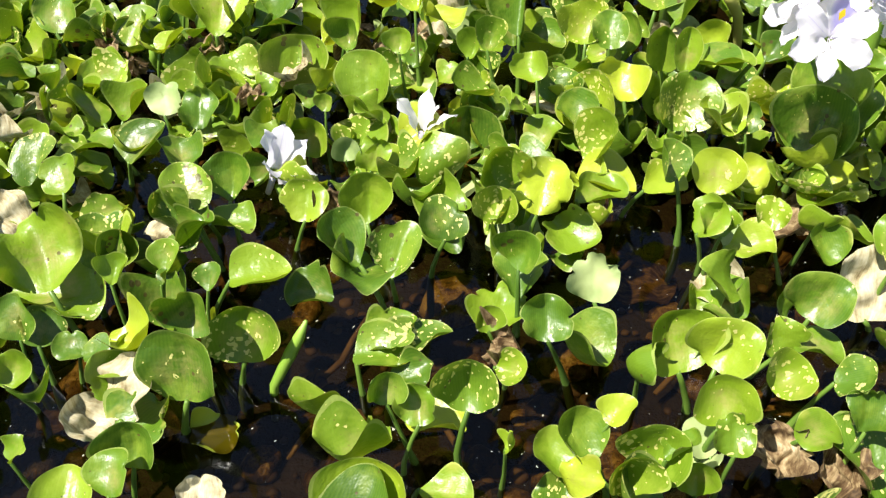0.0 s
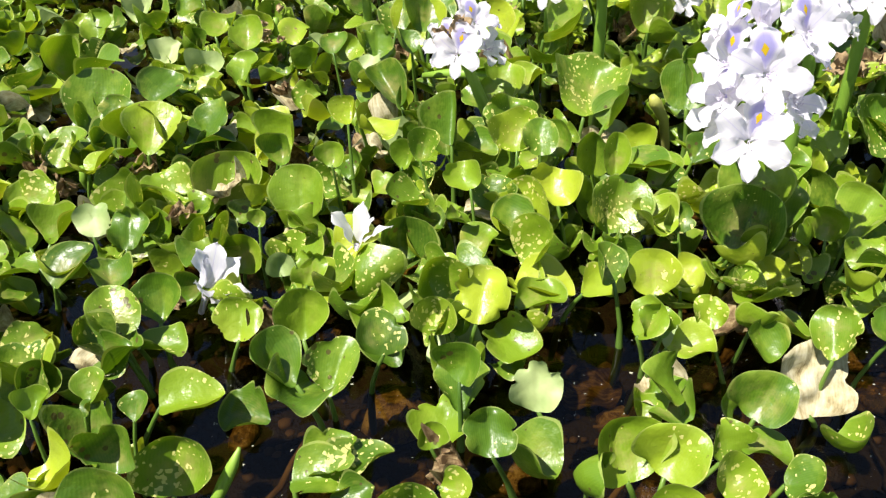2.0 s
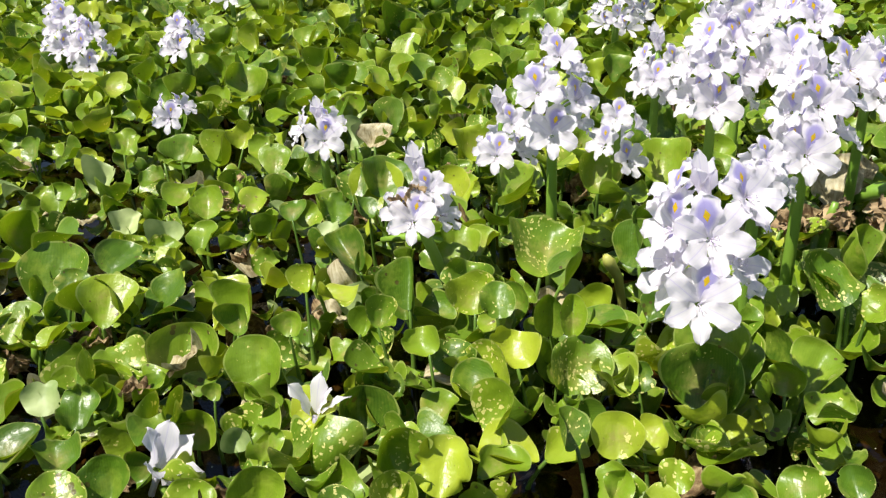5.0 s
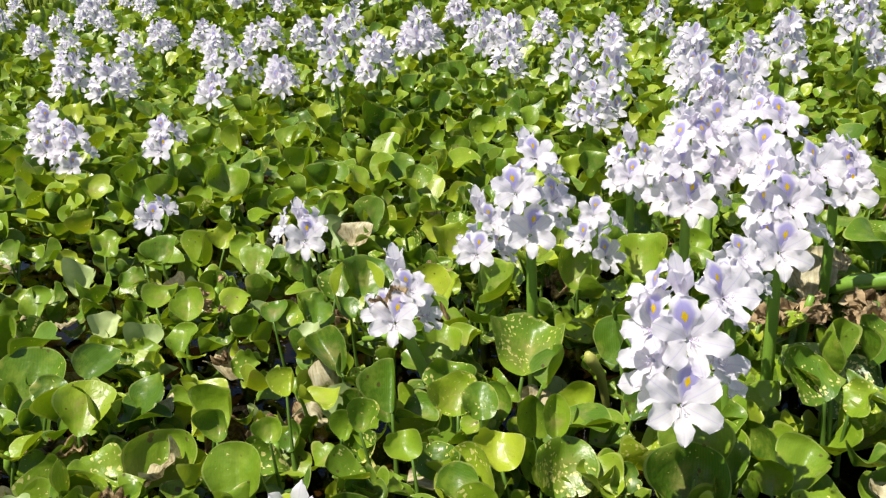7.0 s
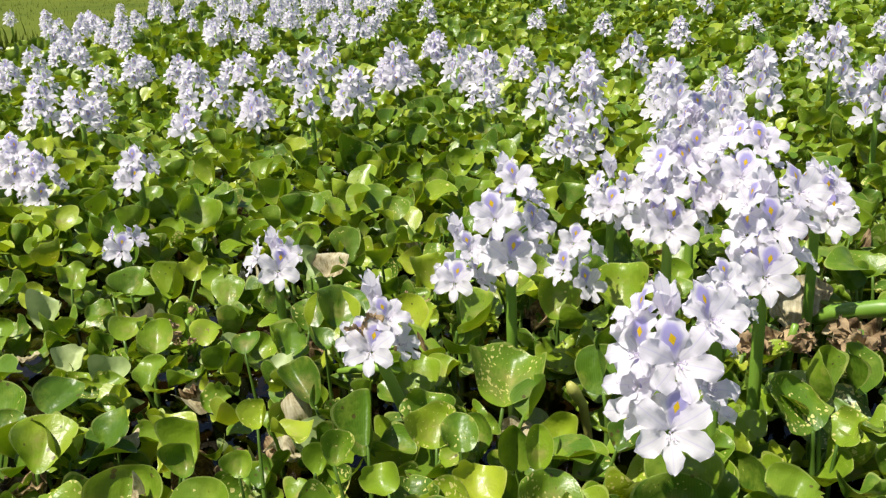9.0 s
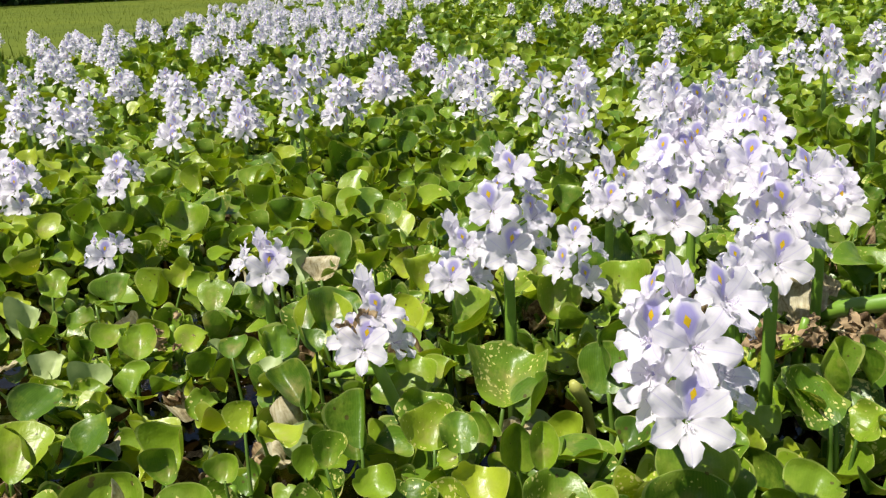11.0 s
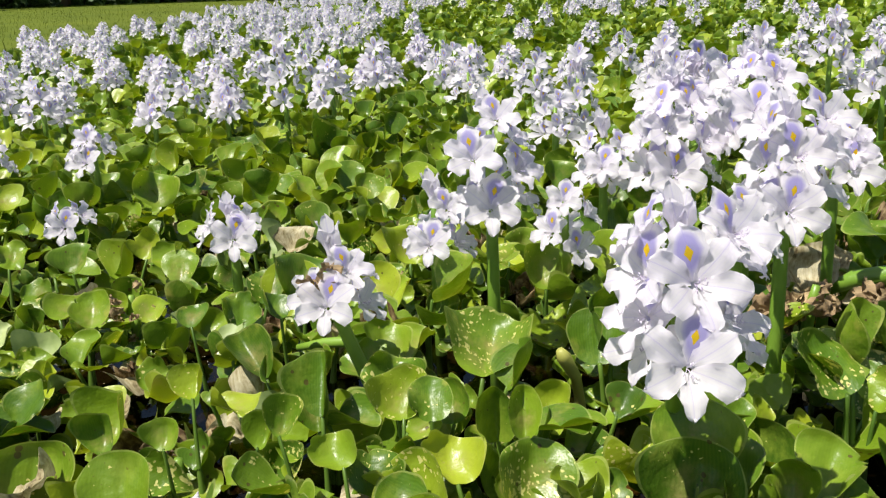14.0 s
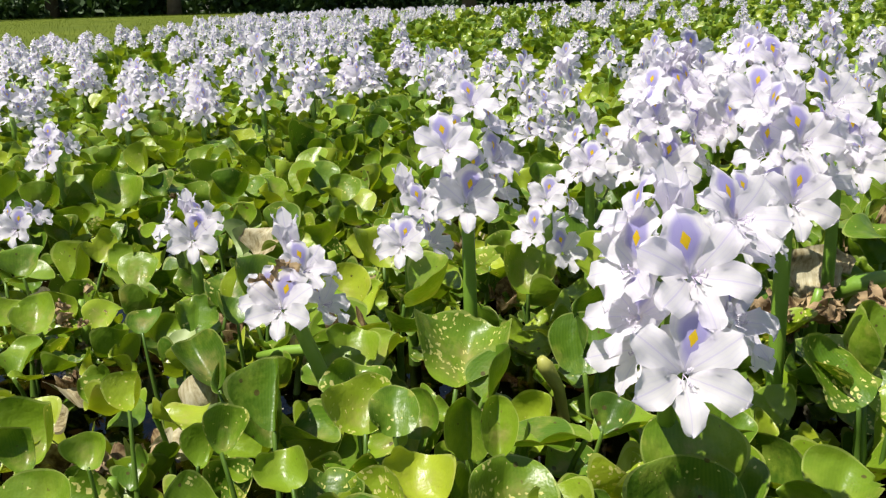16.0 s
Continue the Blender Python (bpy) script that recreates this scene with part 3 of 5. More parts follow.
def spike(x, y, z, tall, flowers, lean=(0.0, 0.0), detail=2, tips=1, withered=0):
    """A flower spike whose flowers begin z above the water and are tall high; the stalk rises from the water."""
    root = tagged(new("flower_spike"), SPIKE_LABEL, "flower spike", "water hyacinth flower spikes")
    root.matrix_basis = pose(x, y, 0)
    top = z + tall * 0.72
    pts = [(lean[0] * min(h - z, 0.0), lean[1] * min(h - z, 0.0), h) for h in (-0.02, z * 0.35, z * 0.75, z, z + tall * 0.4, top)]
    v, f = rod(pts, [0.0052, 0.0052, 0.0049, 0.0045, 0.0036, 0.0020], 8)
    part("stalk", shape("stalk", v, f, [STALK]), root)
    for k, (at, az, up, size) in enumerate(flowers):
        m = flower_pose(at, az, up, size, (k * 37) % 21 - 10)
        if detail == 2:
            fl = part("flower", HEARTS[k % 3], root, m)
            for n, turn in enumerate(PETAL_TURNS):
                me = PETALS[n][(k + n) % 3]
                t = Matrix.Rotation(radians(-turn + (k * 13 + n * 29) % 15 - 7), 4, "Z") @ Matrix.Rotation(radians((k * 7 + n * 11) % 13 - 5 + (13 if 1 < n < 5 else 0)), 4, "X")
                part("petal", me, fl, t, "lavender petal with violet patch and yellow eye" if n == 0 else "")
        else:
            part("flower", FLOWERS[k % 5], root, m)
    for k in range(tips):
        m = Matrix.Translation((0, 0, z + tall * 0.70)) @ pose(0, 0, 0, 12 * (k - 1), 14 * k - 6, 80 * k) @ Matrix.Scale(0.030, 4)
        part("bud", BUD, root, m, "half-closed lavender flower")
    for k in range(withered):
        m = flower_pose(Vector((-0.012 + 0.006 * k, -0.012, z + tall * (0.45 + 0.14 * k))), 215 - 40 * k, 10, 0.030)
        part("withered_flower", WITHERED[k % 3], root, m, "shrivelled tan flower")
    return root


def far_spike_mesh(seed):
    """A whole small spike in one mesh, 0.1 tall, its foot at z = -0.13."""
    rnd = random.Random(seed)
    items = []
    v, f = rod([(0, 0, -0.13), (0, 0, 0), (0, 0, 0.09)], [0.006, 0.005, 0.002], 5)
    items.append((v, f, None, 2, Matrix.Identity(4)))
    for k, (h, az, up, size) in enumerate(spike_flowers(0.10, rnd.randint(8, 11), seed, 180, 0.046)):
        a = radians(az)
        out = size * (0.74 - 4.4 * h)
        at = Vector((math.sin(a) * out, math.cos(a) * out, h))
        items += flower_items(seed * 31 + k, flower_pose(at, az, up, size, rnd.uniform(-12, 12)), 3, 2)
    v, f, uv, p = merged(items)
    return shape("flower_spike", v, f, [PETAL, BANNER, STALK], uv, picks=p)


FAR_SPIKES = [far_spike_mesh(500 + 13 * k) for k in range(8)]


def far_spike(x, y, tall, k):
    ob = tagged(new("flower_spike", FAR_SPIKES[k % 8]), SPIKE_LABEL, "flower spike", "water hyacinth flower spikes")
    s = max(0.6, min(tall, 0.17)) if tall > 0.3 else 0.55 + tall * 4.5
    wide = 0.92 + 0.25 * s
    ob.matrix_basis = pose(x, y, 0.107 + rise(y), 0, 0, (k * 77) % 50 - 25) @ Matrix.Diagonal((wide, wide, s, 1))
    return ob

# ---- flower spikes near the walk: x, y, foot of the flowers, height, flowers, turn, size of a flower ----
def round_axis(z, tall, flowers):
    """Places flowers, given by height, azimuth, tilt and size, round the spike's axis."""
    placed = []
    for h, az, up, size in flowers:
        out = size * (0.70 - 0.44 * h / tall)
        placed.append((Vector((math.sin(radians(az)) * out, math.cos(radians(az)) * out, z + h + size * 0.05)), az, up, size))
    return placed


def near_spike(x, y, z, tall, count, facing, size, seed, **more):
    return spike(x, y, z, tall, round_axis(z, tall, spike_flowers(tall, count, seed, facing, size)), **more)


EYE = Vector((0.0, 0.28, 0.0))


def eye_spike(x, y, foot, top, size, eyes, sides, **more):
    """A spike at (x, y) from foot to top: flowers by the place of their yellow eye (x, y, z, azimuth, tilt, share of size), then
    flowers round the sides and back (height, azimuth, tilt, share of size)."""
    placed = []
    for ex, ey, ez, az, up, share in eyes:
        m = flower_pose(Vector((0, 0, 0)), az, up, size * share)
        placed.append((Vector((ex - x, ey - y, ez)) - m @ EYE, az, up, size * share))
    for h, az, up, share in sides:
        out = size * share * 0.56
        placed.append((Vector((math.sin(radians(az)) * out, math.cos(radians(az)) * out, h)), az, up, size * share))
    return spike(x, y, foot, top - foot, placed, **more)


# the spikes beside the path, flower by flower
eye_spike(0.324, 0.694, 0.148, 0.236, 0.048, [
    (0.307, 0.650, 0.182, 188, 24, 1.0), (0.317, 0.667, 0.213, 184, 24, 1.0), (0.342, 0.686, 0.226, 160, 32, 0.88), (0.305, 0.684, 0.190, 236, 28, 0.85), (0.337, 0.678, 0.188, 140, 26, 0.9)],
    [(0.198, 250, 24, 0.90), (0.205, 112, 30, 0.86), (0.166, 238, 20, 0.92), (0.168, 122, 18, 0.94), (0.215, 282, 38, 0.75), (0.172, 20, 20, 0.8), (0.200, 335, 30, 0.75)], lean=(-0.45, -1.05), tips=1)
eye_spike(0.166, 0.892, 0.116, 0.176, 0.045, [
    (0.159, 0.865, 0.146, 186, 30, 0.98), (0.173, 0.885, 0.160, 158, 38, 0.80)],
    [(0.128, 118, 26, 0.85), (0.134, 232, 22, 0.88), (0.146, 76, 34, 0.72), (0.132, 14, 20, 0.7)], tips=1, withered=2, lean=(-0.35, 0.05))
eye_spike(0.288, 0.948, 0.160, 0.262, 0.045, [
    (0.281, 0.920, 0.189, 182, 24, 1.05), (0.271, 0.925, 0.224, 192, 28, 0.98), (0.290, 0.938, 0.247, 172, 36, 0.82), (0.302, 0.930, 0.211, 142, 28, 0.85)],
    [(0.178, 112, 22, 0.92), (0.176, 236, 22, 0.82), (0.200, 96, 26, 0.90), (0.222, 108, 34, 0.80), (0.206, 262, 28, 0.78), (0.184, 20, 22, 0.85), (0.215, 340, 30, 0.75)], tips=1)
eye_spike(0.258, 1.044, 0.108, 0.174, 0.043, [
    (0.249, 1.020, 0.135, 190, 26, 1.0), (0.266, 1.032, 0.160, 168, 34, 0.85)],
    [(0.120, 122, 24, 0.95), (0.122, 240, 22, 0.80), (0.142, 96, 30, 0.85), (0.128, 10, 24, 0.8)], tips=1)
eye_spike(0.374, 1.042, 0.104, 0.172, 0.043, [
    (0.366, 1.022, 0.161, 188, 30, 0.82), (0.379, 1.020, 0.117, 162, 20, 0.92)],
    [(0.122, 232, 22, 0.92), (0.134, 100, 26, 0.88), (0.118, 20, 20, 0.8)], tips=0)
eye_spike(0.434, 0.958, 0.168, 0.268, 0.046, [
    (0.423, 0.930, 0.201, 184, 24, 1.08), (0.423, 0.942, 0.231, 190, 28, 0.95), (0.444, 0.954, 0.246, 172, 34, 0.90), (0.447, 0.936, 0.221, 144, 28, 0.86)],
    [(0.188, 246, 22, 1.0), (0.190, 112, 22, 0.98), (0.212, 262, 26, 0.92), (0.214, 98, 30, 0.86), (0.238, 236, 34, 0.80), (0.240, 92, 38, 0.78), (0.184, 10, 20, 0.9), (0.225, 350, 30, 0.8)], tips=2)
eye_spike(0.456, 0.830, 0.170, 0.258, 0.045, [
    (0.440, 0.800, 0.202, 184, 18, 1.05), (0.456, 0.822, 0.230, 182, 26, 1.0), (0.484, 0.842, 0.249, 158, 32, 1.0)],
    [(0.188, 236, 20, 0.95), (0.196, 112, 22, 0.95), (0.214, 252, 26, 0.88), (0.222, 104, 30, 0.90), (0.236, 262, 34, 0.78), (0.190, 14, 20, 0.85), (0.232, 350, 34, 0.8)], tips=1)
eye_spike(0.494, 0.948, 0.190, 0.280, 0.045, [
    (0.472, 0.905, 0.247, 194, 28, 0.95), (0.501, 0.930, 0.264, 176, 34, 0.92)],
    [(0.222, 186, 22, 0.95), (0.214, 246, 22, 0.92), (0.212, 118, 22, 0.95), (0.244, 118, 28, 0.88), (0.252, 256, 32, 0.80), (0.260, 225, 40, 0.66), (0.262, 130, 42, 0.66), (0.224, 10, 22, 0.85)], tips=2)
near_spike(0.522, 1.105, 0.165, 0.100, 8, 170, 0.050, 31, tips=2)
eye_spike(0.440, 1.128, 0.134, 0.206, 0.043, [
    (0.429, 1.102, 0.172, 198, 26, 0.95), (0.453, 1.118, 0.184, 158, 32, 0.85)],
    [(0.152, 238, 22, 0.92), (0.150, 122, 22, 0.92), (0.148, 180, 18, 0.9), (0.176, 262, 32, 0.78), (0.160, 10, 22, 0.8)], tips=1)
eye_spike(0.400, 0.786, 0.165, 0.218, 0.038, [
    (0.393, 0.770, 0.193, 182, 26, 0.95), (0.398, 0.776, 0.207, 166, 36, 0.80)],
    [(0.180, 232, 20, 0.85), (0.178, 118, 20, 0.85), (0.186, 20, 22, 0.8)], tips=0)
near_spike(0.590, 0.980, 0.150, 0.066, 6, 175, 0.048, 20, tips=1)
near_spike(0.076, 1.150, 0.091, 0.050, 3, 182, 0.048, 21, tips=1)
near_spike(-0.118, 1.330, 0.073, 0.044, 3, 175, 0.045, 22, tips=0)
near_spike(-0.140, 1.575, 0.103, 0.066, 4, 182, 0.049, 23, tips=1)
near_spike(-0.289, 1.605, 0.083, 0.088, 7, 176, 0.046, 24, tips=1)
near_spike(-0.330, 1.640, 0.103, 0.090, 7, 190, 0.049, 25, tips=1)
for x, y, z, tall, count, facing, size, seed in (
        (0.120, 1.925, 0.132, 0.138, 9, 180, 0.046, 26), (-0.118, 1.955, 0.107, 0.066, 6, 182, 0.049, 27), (1.094, 1.775, 0.152, 0.118, 9, 185, 0.049, 28),
        (0.705, 1.610, 0.135, 0.110, 9, 182, 0.048, 33), (0.602, 1.340, 0.130, 0.112, 9, 176, 0.048, 34), (0.842, 1.570, 0.150, 0.108, 9, 180, 0.048, 35),
        (0.728, 1.460, 0.128, 0.096, 8, 188, 0.048, 36), (0.967, 1.445, 0.129, 0.124, 9, 178, 0.048, 29), (0.574, 1.625, 0.099, 0.140, 9, 184, 0.046, 30), (0.007, 2.005, 0.107, 0.066, 6, 180, 0.048, 32)):
    near_spike(x, y, z, tall, count, facing, size, seed, detail=1)
# two lone half-open flowers low among the leaves
def half_open_mesh(petals):
    """A flower of a few spread petals on a pale tube: turn, how far it is raised, length, width."""
    items = []
    for k, (turn, raised, long, wide) in enumerate(petals):
        v, f, uv = petal_sheet(long, wide, False, 130 + k, 8, 5)
        items.append((v, f, uv, 0, Matrix.Rotation(radians(-turn), 4, "Z") @ Matrix.Rotation(radians(raised), 4, "X")))
    v, f = rod([(0, 0, -0.45), (0, 0, -0.2), (0, 0, -0.05)], [0.05, 0.05, 0.06], 6)
    items.append((v, f, None, 0, Matrix.Identity(4)))
    v, f, uv, p = merged(items)
    return shape("flower", v, f, [PETAL], uv)


def lone_flower(x, y, z, me, size, tilt, turn):
    root = tagged(new("lone_flower"), "single half-open pale lavender flower low among the leaves", "flower", "lone flowers")
    root.matrix_basis = pose(x, y, 0)
    v, f = rod([(0.004, 0.010, -0.02), (0.002, 0.004, z * 0.5), (0, 0, z)], [0.0034, 0.0032, 0.0028], 7)
    part("stalk", shape("stalk", v, f, [STALK]), root)
    part("flower", me, root, pose(0, 0, z + 0.3 * size) @ pose(0, 0, 0, 0, tilt, turn) @ Matrix.Scale(size, 4))
    return root


lone_flower(-0.022, 0.694, 0.038, half_open_mesh([(0, 62, 0.75, 0.36), (55, 48, 0.70, 0.34), (115, 22, 0.70, 0.34), (150, 4, 0.66, 0.28), (200, 30, 0.62, 0.32), (300, 60, 0.70, 0.32)]), 0.044, 24, 10)
lone_flower(0.078, 0.724, 0.050, half_open_mesh([(-80, 52, 0.80, 0.34), (20, 60, 0.80, 0.30), (95, 30, 0.82, 0.24), (60, 48, 0.6, 0.24)]), 0.036, 4, 0)

# ---- the spikes farther out: x, y, height of the flowers ----
SPIKES_A = [
    (-0.45, 2.20, 0.10), (-0.61, 2.78, 0.07), (-0.35, 2.11, 0.10), (-0.33, 2.16, 0.05), (-0.44, 2.73, 0.08), (-0.06, 2.75, 0.09),
    (-0.10, 2.78, 0.06), (-0.25, 2.81, 0.09), (-0.16, 2.44, 0.12), (-0.09, 2.26, 0.06), (0.01, 2.04, 0.06), (0.04, 2.68, 0.10),
    (0.17, 2.74, 0.14), (0.21, 2.08, 0.12), (0.33, 2.42, 0.17), (0.31, 2.44, 0.08), (0.37, 2.52, 0.04), (0.48, 2.38, 0.12),
    (0.53, 2.48, 0.10), (0.54, 2.31, 0.12), (0.48, 2.04, 0.04), (0.67, 2.49, 0.08), (0.57, 1.87, 0.13), (0.75, 2.20, 0.10),
    (0.51, 1.53, 0.05), (0.96, 2.46, 0.12), (0.83, 1.93, 0.10), (1.42, 2.43, 0.07), (1.16, 2.16, 0.08), (1.17, 1.79, 0.07),
]
SPIKES_B = [
    (1.95, 2.85, 0.08), (0.92, 1.87, 0.07),
]
SPIKES_C = [
    (-1.45, 5.91, 0.12), (-0.83, 3.46, 0.09), (-0.79, 3.63, 0.07), (-0.67, 3.44, 0.08), (-0.39, 2.90, 0.10), (-0.81, 4.44, 0.08),
    (-1.22, 6.92, 0.07), (-0.85, 6.11, 0.17), (-0.71, 6.67, 0.11), (-0.28, 4.12, 0.10), (-0.32, 5.79, 0.21), (-0.35, 5.23, 0.14),
    (-0.36, 8.25, 0.15), (-0.07, 3.78, 0.07), (-0.05, 4.89, 0.12), (-0.00, 6.09, 0.18), (-0.38, 2.97, 0.07), (0.05, 4.77, 0.11),
    (0.31, 3.72, 0.13), (0.51, 3.02, 0.11), (0.52, 3.01, 0.11), (0.37, 4.00, 0.08), (0.23, 7.21, 0.13), (0.36, 6.45, 0.18),
    (0.70, 8.59, 0.21), (0.81, 8.33, 0.20), (1.02, 7.87, 0.19), (0.69, 4.51, 0.15), (1.41, 4.75, 0.15), (1.08, 3.92, 0.08),
]
SPIKES_D = [
    (1.24, 3.53, 0.08), (1.32, 3.00, 0.11), (2.50, 5.83, 0.13), (1.96, 4.20, 0.13), (1.91, 5.80, 0.16), (2.05, 5.49, 0.16),
    (1.75, 3.34, 0.04), (2.11, 3.49, 0.14), (2.68, 4.59, 0.13), (2.75, 5.11, 0.13), (-0.74, 2.92, 0.10), (-1.76, 6.23, 0.11),
]
for k, (x, y, tall) in enumerate(SPIKES_A + SPIKES_B + SPIKES_C + SPIKES_D):
    far_spike(x, y, tall, k)
rnd = random.Random(77)
made = 0
extra = []
while made < 520:
    y = 3.6 + 16 * rnd.random() ** 0.8
    x = 0.15 + (rnd.random() - 0.45) * 1.25 * y
    if y > shore(x) - 0.4 or noise.noise(Vector((x * 0.9, y * 0.9, 2.0))) < -0.12 or (x > 0.6 and y < 5.5) or (x / y > 0.12 and rnd.random() < 0.62):
        continue
    if made < 190:
        far_spike(x, y, rnd.uniform(0.07, 0.13), made)
    else:
        extra.append((x, y, rnd.uniform(0.75, 1.25), rnd.uniform(0, 6.28), made % 8))
    made += 1
V, Fs, U, P, base = [], [], [], [], 0
for x, y, s, a, k in extra:
    me = FAR_SPIKES[k]
    r = np.array(((math.cos(a), -math.sin(a), 0), (math.sin(a), math.cos(a), 0), (0, 0, 1))) * s
    V.append(np.array([v.co for v in me.vertices]) @ r.T + (x, y, 0.107 + rise(y)))
    Fs += [tuple(i + base for i in q.vertices) for q in me.polygons]
    P += [q.material_index for q in me.polygons]
    uv = np.zeros((len(me.vertices), 2))
    for loop, d in zip(me.loops, me.uv_layers[0].data):
        uv[loop.vertex_index] = d.uv
    U.append(uv)
    base += len(me.vertices)
tagged(new("flower_spikes", shape("flower_spikes", np.concatenate(V).tolist(), Fs, [PETAL, BANNER, STALK], np.concatenate(U), picks=P)),
       "distant pale lavender flower spikes over green leaves", "flower spike", kind="stuff")

# ---- withered heads, broken and lying stalks ----
def withered_spike(x, y, z, count, seed, size=0.022):
    rnd = random.Random(seed)
    root = tagged(new("withered_spike"), "withered brown flower head on a short green stalk", "flower spike", "withered flower heads")
    root.matrix_basis = pose(x, y, 0)
    v, f = rod([(0, 0.02, -0.01), (0, 0.008, z * 0.5), (0, 0, z), (0.002, 0, z + 0.012)], [0.005, 0.005, 0.0042, 0.003], 7)
    part("stalk", shape("stalk", v, f, [STALK]), root)
    for k in range(count):
        a = rnd.uniform(0, 360)
        m = flower_pose(Vector((math.sin(radians(a)) * 0.010, math.cos(radians(a)) * 0.010, z + rnd.uniform(-0.008, 0.018))), a, rnd.uniform(-20, 40), size * rnd.uniform(0.7, 1.3))
        part("withered_flower", WITHERED[k % 3], root, m)
    return root


def stalk_piece(name, label, path, radii, mat):
    v, f = rod(path, radii, 8)
    return tagged(new(name, shape(name, v, f, [mat])), label, "stalk")


for k, (x, y, z, count, size) in enumerate(((0.218, 1.102, 0.070, 5, 0.020), (0.512, 0.903, 0.072, 4, 0.044), (0.589, 0.898, 0.075, 4, 0.044), (-0.016, 1.110, 0.045, 5, 0.022),
                                            (-0.023, 1.132, 0.055, 3, 0.018), (0.530, 0.904, 0.085, 5, 0.018), (-0.161, 0.876, 0.035, 4, 0.034), (0.056, 0.836, 0.040, 4, 0.026))):
    withered_spike(x, y, z, count, 600 + k, size)
stalk_piece("young_leaf", "tightly rolled young green leaf standing in water", [(-0.006, 0.533, -0.01), (-0.002, 0.536, 0.018), (0.010, 0.544, 0.038), (0.016, 0.547, 0.048), (0.021, 0.550, 0.058)], [0.0026, 0.0028, 0.0038, 0.0032, 0.0010], STALK)
stalk_piece("leaf_stalk", "long green leaf stalk lying over the leaves", [(0.132, 1.015, 0.045), (0.155, 1.002, 0.052), (0.178, 0.989, 0.056), (0.200, 0.979, 0.055), (0.217, 0.971, 0.052)], [0.003, 0.0045, 0.005, 0.005, 0.004], STALK)
stalk_piece("leaf_stalk", "thick green leaf stalk lying over the leaves", [(0.600, 0.985, 0.060), (0.615, 0.977, 0.070), (0.638, 0.941, 0.085), (0.668, 0.930, 0.090)], [0.006, 0.008, 0.009, 0.008], STALK)
stalk_piece("broken_stalk", "broken yellowed leaf stalk with a frayed top", [(0.345, 0.900, -0.01), (0.342, 0.898, 0.020), (0.335, 0.889, 0.050), (0.323, 0.880, 0.072), (0.320, 0.879, 0.078)], [0.004, 0.004, 0.0042, 0.0055, 0.003], STALK_OLD)

# ---- the rosettes near the walk ----
plant(0.066, 0.452, [
    (0.060, 0.427, 0.046, 0.046, 15, 40, -3, 0, "g"),
    (0.087, 0.454, 0.041, 0.029, 102, 15, -2, 16, "g"),
    (0.086, 0.487, 0.047, 0.024, 0, 46, -10, 10, "g"),
])
plant(-0.079, 0.438, [
    (-0.084, 0.435, 0.042, 0.029, 0, 40, 5, 6, "l"),
    (-0.057, 0.441, 0.058, 0.024, 0, 45, -17, 2, "g"),
    (-0.053, 0.461, 0.051, 0.030, 3, 60, 0, 1, "g"),
    (-0.111, 0.459, 0.061, 0.016, 33, 49, -18, 2, "l"),
])
plant(0.187, 0.446, [
    (0.184, 0.440, 0.056, 0.030, 3, 60, 9, 18, "s"),
    (0.202, 0.454, 0.066, 0.020, 51, 32, -24, 19, "l"),
    (0.196, 0.453, 0.053, 0.035, 24, 60, -5, 3, "s"),
    (0.174, 0.471, 0.039, 0.032, -42, 25, 3, 3, "l"),
])
plant(-0.024, 0.430, [
    (-0.024, 0.448, 0.027, 0.025, 0, 29, 17, 5, "p"),
])
plant(0.223, 0.459, [
    (0.218, 0.449, 0.042, 0.023, 3, 54, -9, 18, "g"),
    (0.238, 0.465, 0.051, 0.023, 3, 54, -3, 9, "s"),
    (0.177, 0.458, 0.040, 0.023, -87, 27, -17, 19, "l"),
    (0.236, 0.483, 0.051, 0.032, 3, 60, -7, 1, "g"),
])
plant(0.272, 0.459, [
    (0.288, 0.453, 0.027, 0.035, 30, 20, 6, 12, "d"),
    (0.268, 0.469, 0.026, 0.029, 0, 40, -5, 6, "d"),
    (0.304, 0.479, 0.050, 0.023, 3, 63, 5, 13, "g"),
    (0.233, 0.479, 0.030, 0.022, -33, 55, -15, 6, "t"),
])
plant(0.114, 0.480, [
    (0.129, 0.465, 0.058, 0.014, 81, 53, -5, 14, "l"),
    (0.111, 0.493, 0.051, 0.036, 3, 65, 1, 1, "s"),
    (0.070, 0.493, 0.057, 0.022, 3, 63, 18, 1, "g"),
    (0.181, 0.484, 0.051, 0.018, 39, 37, -13, 12, "l"),
])
plant(0.245, 0.507, [
    (0.274, 0.480, 0.041, 0.024, 69, 20, 15, 12, "l"),
    (0.222, 0.520, 0.046, 0.043, -15, 55, 7, 0, "g"),
    (0.240, 0.518, 0.051, 0.037, 45, 60, 5, 0, "s"),
    (0.296, 0.505, 0.055, 0.027, 114, 46, 15, 0, "s"),
])
plant(-0.065, 0.502, [
    (-0.080, 0.504, 0.030, 0.045, 20, 40, -10, 0, "p"),
    (-0.047, 0.507, 0.011, 0.029, 81, 4, 10, 13, "l"),
    (-0.075, 0.498, 0.022, 0.044, -70, 30, 6, 5, "p"),
    (-0.041, 0.509, 0.040, 0.052, 2, 72, -6, 0, "g"),
])
